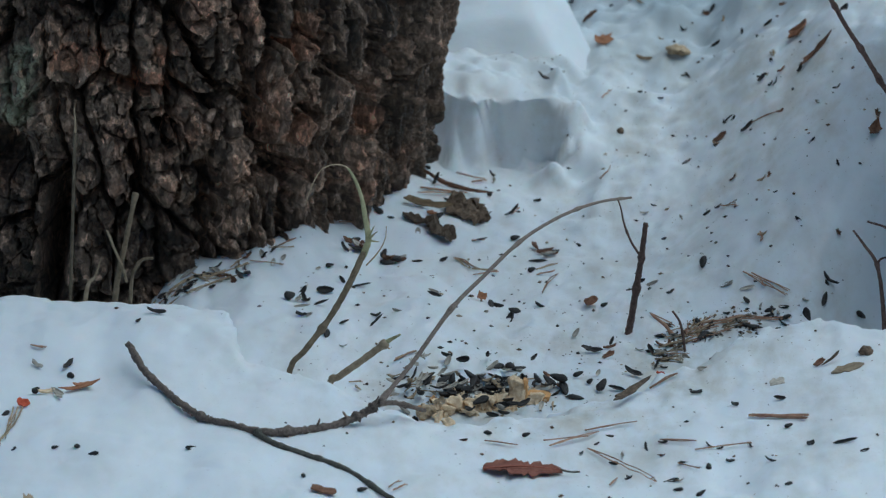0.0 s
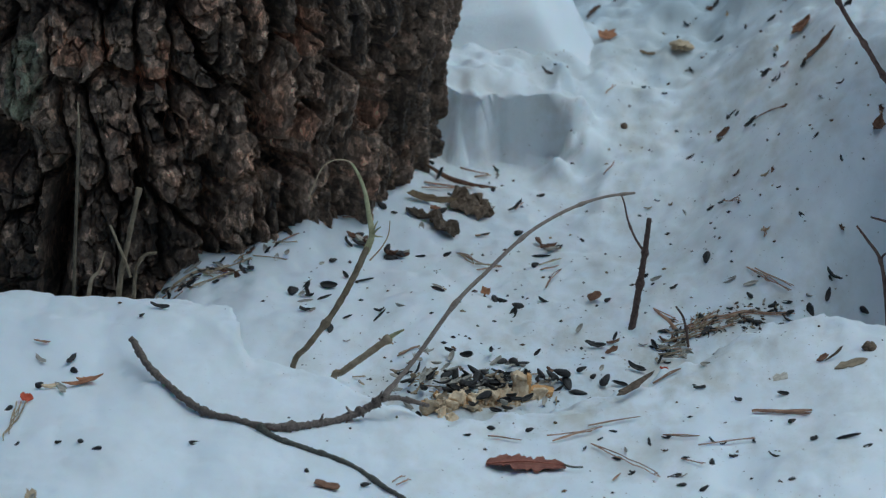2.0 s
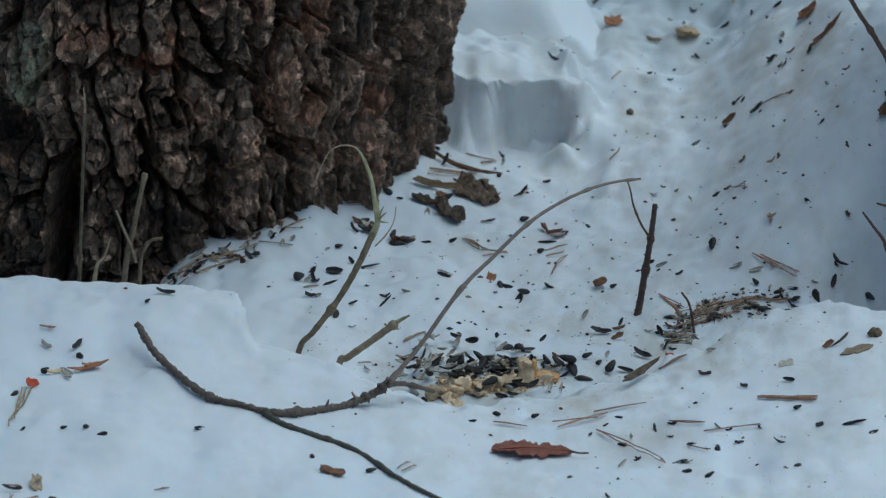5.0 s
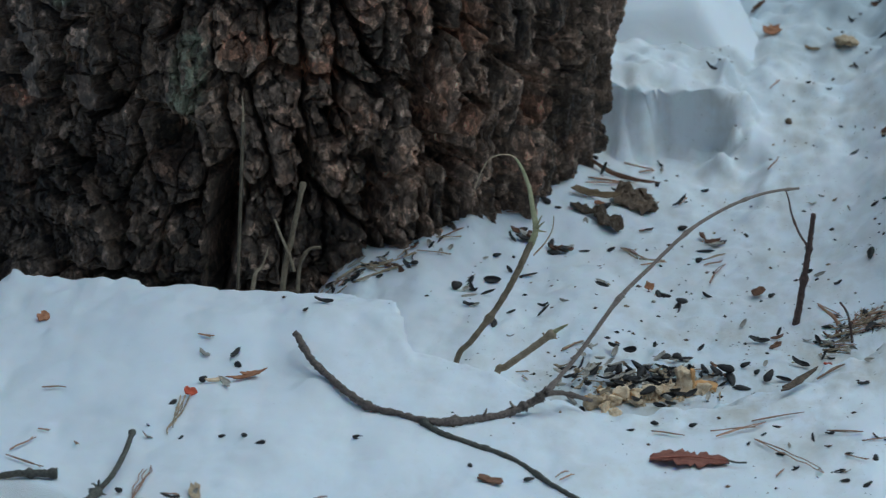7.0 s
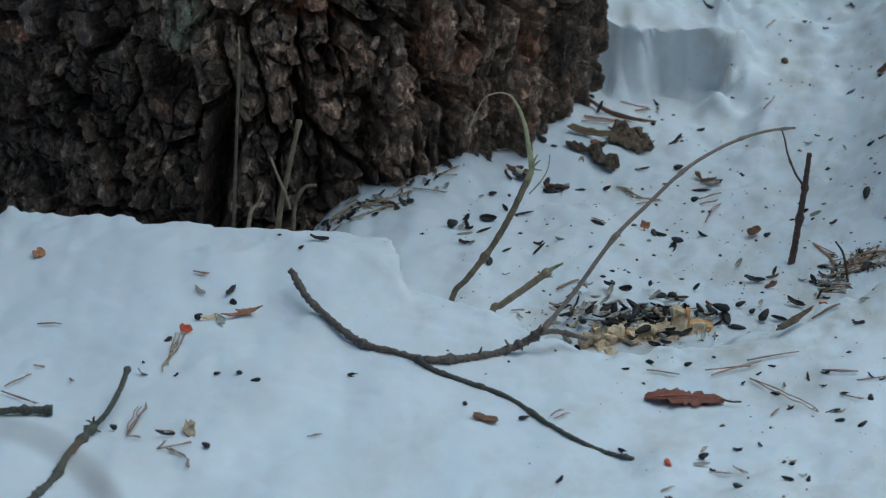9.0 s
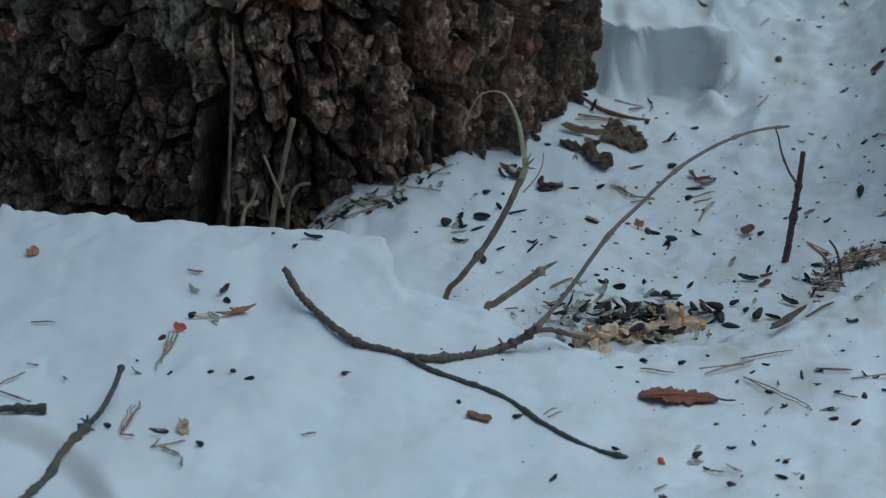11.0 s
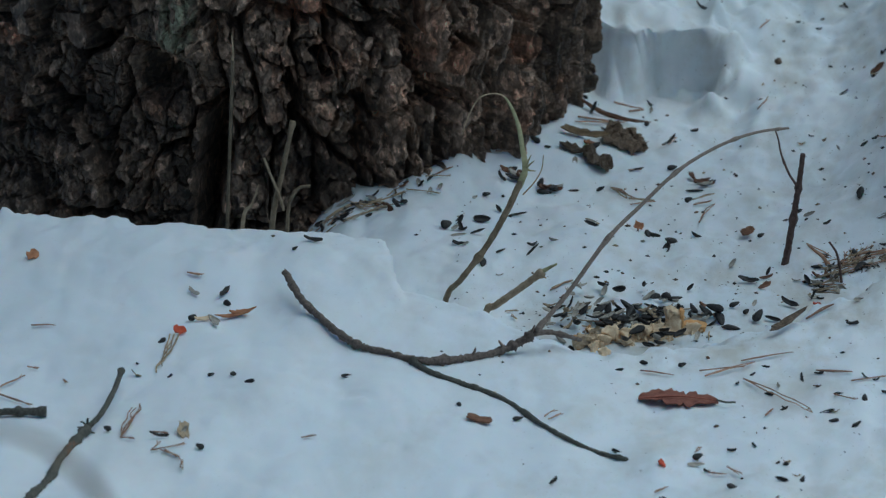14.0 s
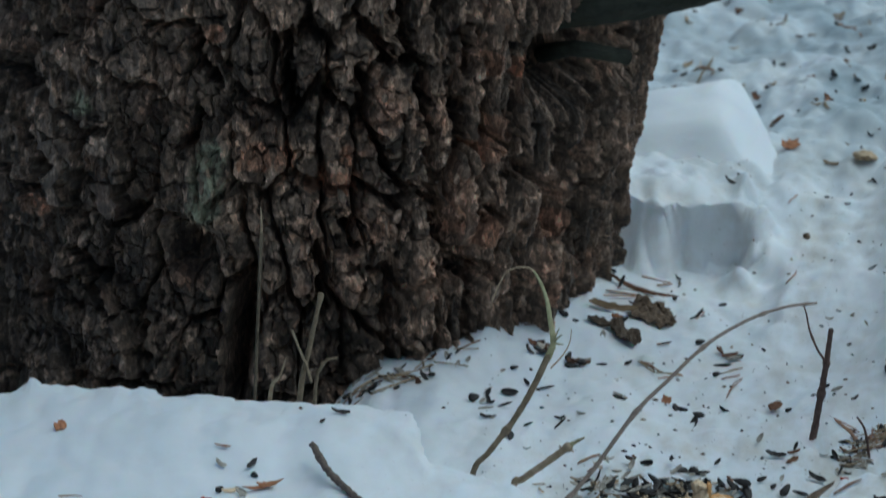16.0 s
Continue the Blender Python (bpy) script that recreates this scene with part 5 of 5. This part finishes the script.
strew([(0.0337, -0.1283), (0.0493, -0.1518), (0.0453, -0.1621), (0.0678, -0.1400), (0.0744, -0.3149), (0.0808, -0.3123), (0.0882, -0.3241), (0.2889, -0.1523), (0.2650, -0.1506), (0.2490, -0.1894), (0.1746, -0.2010), (0.1765, -0.2218), (0.1805, -0.1005), (0.0377, -0.1278)], "seeds in the hollow", ("seed", "seed", "husk"), 1.15, 0.7)
strew([(0.1693, -0.5308), (0.1819, -0.5501), (0.2079, -0.5624), (0.2163, -0.6150), (0.1683, -0.5608), (0.0883, -0.5202), (0.1299, -0.5106), (0.1420, -0.5137), (0.1073, -0.4866), (0.0985, -0.5008), (0.1176, -0.5672), (0.1449, -0.5778), (0.2662, -0.5715), (0.0131, -0.4960), (0.0290, -0.4804), (0.1765, -0.5332), (0.1960, -0.5306)], "seeds on the bank", ("seed", "husk", "chip"), 0.75)
strew([(-0.0879, -0.5874), (0.0667, -0.6817), (0.0825, -0.7189), (0.1254, -0.7065), (0.1160, -0.6795), (0.0968, -0.6393), (0.0416, -0.7396), (0.1175, -0.5650), (0.1459, -0.5789), (0.1478, -0.5960), (0.1617, -0.6077), (0.1527, -0.5517), (0.1085, -0.5358), (0.0115, -0.6512), (-0.2418, -0.4298), (-0.2315, -0.5628), (-0.2204, -0.5787), (-0.2939, -0.5305), (-0.2718, -0.5550), (-0.2810, -0.4932), (-0.2803, -0.7882), (-0.1598, -0.5480)], "seeds on the bank", ("seed", "husk", "chip"), 0.8, 0.3)
strew([(-0.0975, -0.1301), (-0.0445, -0.1786), (-0.0791, -0.2176), (-0.0295, -0.2912)], "seeds by the trunk", ("seed", "seed", "husk"), 1.15, 0.8)
strew([(0.1509, 0.0705), (0.1607, 0.0580), (0.1872, 0.0168), (0.2068, 0.0415), (0.1609, 0.2384), (0.2040, 0.1510), (0.2006, 0.1333), (0.1976, 0.1256), (0.2214, 0.1056), (0.2307, 0.1715), (0.2349, 0.1715), (0.2407, 0.1466), (0.2802, 0.0546), (0.2581, 0.1407), (0.3045, -0.0304), (0.1759, 0.1297), (0.2296, -0.0198), (0.2751, -0.0645), (0.2732, -0.1215), (0.2459, -0.1044), (0.2209, -0.1052), (0.1950, 0.0112), (0.1702, 0.0339), (0.2592, -0.0100), (0.2425, 0.0940), (0.2395, 0.1855), (0.1820, 0.2840), (0.0355, 0.1632), (0.0312, 0.1301), (0.0369, 0.1582), (0.2105, 0.1431), (0.2323, -0.0518)], "seeds on the slope", ("husk", "chip", "chip", "bit"), 0.75, 0.45)
strew([(0.2001, 0.4011), (0.2044, 0.4034), (0.2112, 0.3533), (0.2401, 0.2650), (0.1644, 0.3636), (0.2029, 0.3199), (0.1082, 0.4246), (0.0988, 0.4711), (0.0751, 0.2323), (0.0797, 0.2574), (0.0095, 0.3925), (0.1820, 0.3772), (0.2222, 0.3054), (0.1488, 0.4269), (0.1758, 0.4565), (0.1908, 0.4688), (0.2525, 0.2940), (0.2912, 0.1766), (0.0415, 0.5654), (0.0634, 0.5468), (0.1124, 0.5865), (0.1193, 0.6000), (0.0932, 0.4715), (0.1462, 0.7158), (0.1704, 0.6094), (0.0824, 0.6656), (0.0515, 0.7617), (0.1582, 0.4775), (0.1396, 0.8317), (0.1918, 0.7297), (0.1192, 0.7202), (0.0795, 0.8172)], "seeds on the far snow", ("bit", "chip", "husk"), 0.9)
strew([(0.1642, -0.2448), (0.1708, -0.3804), (0.1602, -0.2498), (-0.0109, -0.3370), (-0.0034, -0.3305), (0.0665, -0.3037), (-0.0354, -0.3141), (0.0060, -0.3211), (0.0325, -0.3036), (0.0174, -0.3074), (-0.0176, 0.0090), (-0.0218, 0.0566), (0.1948, -0.1481)], "pale husks in the hollow", ("pale",))
heap = [(random.gauss(0.022, 0.036), random.gauss(-0.316, 0.019)) for _ in range(150)]
strew([(x, y) for x, y in heap if -0.035 < x < 0.08 and y > -0.37], "husks heaped by the bread", ("husk", "husk", "seed", "pale", "pale", "bit"), 1.05, 0.0, 0.008)
band = glide([(x, y, 0) for x, y in [(0.1451, -0.2596), (0.1555, -0.2306), (0.1673, -0.2205), (0.1866, -0.2160), (0.2099, -0.2087), (0.2372, -0.1984)]], 12)
drift = [(band[k % len(band)][0] + random.gauss(0, 0.006), band[k % len(band)][1] + abs(random.gauss(0, 0.010)) * random.choice((1, 1, -0.5))) for k in range(72)]
strew(drift, "husks drifted along the bank", ("husk", "chip", "pale", "seed", "bit", "bit"), 0.8)
foot = [(-0.115 - 0.10 * s + random.gauss(0, 0.006), -0.060 - 0.062 * s ** 0.7 + random.gauss(0, 0.008)) for s in np.linspace(0, 1, 36)]
strew(foot, "husks at the trunk's foot", ("husk", "chip", "pale", "bit", "bit"), 0.9)

scraps = [(random.uniform(0.03, 0.36), random.uniform(0.42, 0.95)) for _ in range(60)]
strew(scraps, "scraps on the far snow", ("bit", "bit", "bit", "chip"), 1.3)
for x, y in scraps[::4]:
    needle(x, y, x + random.uniform(-0.03, 0.03), y + random.uniform(-0.05, 0.05), "needles on the far snow", random.choice((STRAW, NEEDLE, OLIVE)), 0.0008)
for row in [(0.0925, -0.5134, 0.1357, -0.5820), (0.1970, -0.4741, 0.2343, -0.4923), (0.2022, -0.4802, 0.2323, -0.4956), (0.0914, -0.4790, 0.1254, -0.4712), (0.0680, -0.5113, 0.1011, -0.4845), (0.0645, -0.5009, 0.0930, -0.4891), (0.0268, -0.4960, 0.0485, -0.5063), (0.1389, -0.5087, 0.1607, -0.5264), (0.1603, -0.5380, 0.1966, -0.5282), (0.1051, -0.5824, 0.1114, -0.5674), (0.0600, -0.6522, 0.0632, -0.6416), (0.0796, -0.6800, 0.0875, -0.6970), (-0.0339, -0.5962, -0.0268, -0.5854), (-0.0314, -0.6034, -0.0231, -0.5930), (0.0347, -0.7300, 0.0418, -0.7155), (-0.0555, -0.7667, -0.0162, -0.7714), (0.0678, -0.6847, 0.0783, -0.6917), (0.1490, -0.5528, 0.1630, -0.5661)]:
    needle(*row, "needles on the bank")
for row in [(0.2065, -0.1434, 0.2352, -0.1745), (0.2123, -0.1442, 0.2369, -0.1704), (0.0088, -0.0312, 0.0245, -0.0617), (0.0213, -0.0716, 0.0387, -0.0638), (0.1138, 0.1266, 0.1227, 0.1410), (0.1174, 0.2285, 0.1235, 0.2405), (0.1619, -0.2086, 0.2371, -0.2018), (0.1417, -0.1739, 0.1570, -0.2044), (0.0690, -0.1105, 0.0795, -0.0606), (-0.0331, -0.2600, -0.0187, -0.2510), (0.2179, -0.1519, 0.2203, -0.1602), (0.2197, -0.1021, 0.2209, -0.1131), (0.0656, -0.0703, 0.0796, -0.0537), (0.1632, -0.2289, 0.1981, -0.2157), (0.2224, 0.1132, 0.2386, 0.0960), (0.1964, 0.0067, 0.2058, -0.0362), (0.0204, 0.0061, 0.0305, 0.0122), (0.0491, 0.0759, 0.0541, 0.0904), (-0.0733, -0.0133, -0.0575, -0.0013), (-0.0178, 0.0749, 0.0188, 0.1042)]:
    needle(*row, "needles in the hollow")
for row in [(-0.2962, -0.6653, -0.2871, -0.6019), (-0.2959, -0.6624, -0.2916, -0.6067), (-0.2957, -0.6652, -0.2864, -0.6714), (-0.2745, -0.6926, -0.2549, -0.6856), (-0.2674, -0.6929, -0.2554, -0.7104), (-0.2554, -0.7104, -0.2557, -0.7224), (-0.2697, -0.6932, -0.2584, -0.7070), (-0.2756, -0.6926, -0.2716, -0.6805), (-0.2764, -0.6603, -0.2659, -0.6664), (-0.3674, -0.4595, -0.3511, -0.4628), (-0.3814, -0.5762, -0.3572, -0.5945), (-0.3798, -0.5663, -0.3663, -0.5392), (-0.3649, -0.5255, -0.3575, -0.5270), (-0.3402, -0.5476, -0.3379, -0.5525), (-0.1842, -0.6612, -0.1762, -0.6537), (-0.2701, -0.3872, -0.2611, -0.3929), (-0.3391, -0.7869, -0.3165, -0.7873), (-0.2687, -0.3887, -0.2596, -0.3929)]:
    needle(*row, "needles on the bank")
for row in [(0.0099, 0.1478, 0.0304, 0.1461), (0.0209, 0.1351, 0.0312, 0.1447), (-0.0158, 0.0860, 0.0126, 0.1012), (0.1355, -0.3943, 0.1532, -0.3823), (0.1969, -0.4762, 0.2344, -0.4898), (0.1988, -0.4741, 0.2335, -0.4947), (0.1697, -0.2031, 0.2352, -0.2002)]:
    needle(*row, "needles among the husks", NEEDLE, 0.0007)
for row in [(0.0076, -0.0293, 0.0202, -0.0624), (0.0202, -0.0624, 0.0380, -0.0618), (0.0650, -0.0552, 0.0799, -0.0345), (-0.1941, -0.1001, -0.1620, -0.0932), (-0.1902, -0.0983, -0.1511, -0.0865), (-0.1665, -0.0982, -0.1355, -0.0798), (-0.1774, -0.1248, -0.1431, -0.0933), (-0.0320, -0.2582, -0.0187, -0.2484)]:
    needle(*row, "straws among the husks", STRAW, 0.0006)
for k in range(36):
    x, y = band[k % len(band)][0] + random.gauss(0, 0.006), band[k % len(band)][1] + abs(random.gauss(0, 0.009))
    a, n = random.gauss(0.25, 0.45), random.uniform(0.008, 0.024)
    needle(x, y, x + n * math.cos(a), y + n * math.sin(a), "needles drifted along the bank", random.choice((STRAW, STRAW, NEEDLE, OLIVE)), 0.0004)
for s in np.linspace(0, 1, 16):
    x, y, a = -0.115 - 0.10 * s, -0.060 - 0.060 * s + random.gauss(0, 0.007), random.gauss(0.2, 0.5)
    n = random.uniform(0.010, 0.026)
    needle(x, y, x + n * math.cos(a), y + n * math.sin(a), "needles at the trunk's foot", random.choice((STRAW, STRAW, NEEDLE)), 0.00045)
for _ in range(30):
    x, y, a = random.gauss(0.024, 0.035), random.gauss(-0.310, 0.016), random.uniform(0, math.tau)
    n = random.uniform(0.006, 0.014)
    needle(x, y, x + n * math.cos(a), y + n * math.sin(a), "straws in the heap", STRAW, 0.0005)


# ---- crumbs of husk all over the snow ----
def litter(count):
    verts, faces = [], []
    fields = ((0.09, -0.20, 0.13, 0.15, 0.42), (0.20, 0.12, 0.12, 0.18, 0.22), (0.16, -0.58, 0.16, 0.10, 0.12), (0.0, -0.06, 0.10, 0.10, 0.08), (0.22, 0.62, 0.20, 0.18, 0.30), (0.195, -0.205, 0.030, 0.014, 0.22), (0.025, -0.318, 0.035, 0.016, 0.22))
    for x0, y0, wx, wy, share in fields:
        for _ in range(int(count * share)):
            x, y = random.gauss(x0, wx), random.gauss(y0, wy)
            if not (-0.45 < x < 0.40 and -0.85 < y < 0.92) or math.hypot(x - AXIS_X, y - AXIS_Y) < RADIUS:
                continue
            s = (0.0004 + 0.0011 * random.random() ** 2.5) * (1.7 if y > 0.4 else 1)
            a, z, k = random.uniform(0, math.tau), level(x, y), len(verts)
            c, d = math.cos(a) * s, math.sin(a) * s
            verts += [(x + 1.9 * c, y + 1.9 * d, z + s * 0.3), (x - d, y + c, z + s * 0.2), (x - 1.6 * c, y - 1.6 * d, z + s * 0.5), (x + d, y - c, z + s * 0.3), (x, y, z + s * 1.2), (x, y, z - s)]
            faces += [(k, k + 1, k + 4), (k + 1, k + 2, k + 4), (k + 2, k + 3, k + 4), (k + 3, k, k + 4), (k + 1, k, k + 5), (k + 2, k + 1, k + 5), (k + 3, k + 2, k + 5), (k, k + 3, k + 5)]
    me = bpy.data.meshes.new("husk_crumbs")
    me.from_pydata(verts, [], faces)
    me.materials.append(CRUMB)
    tagged(new("husk_crumbs", me), "tiny dark and tan crumbs of husk strewn on snow", "litter", kind="stuff")


litter(700)
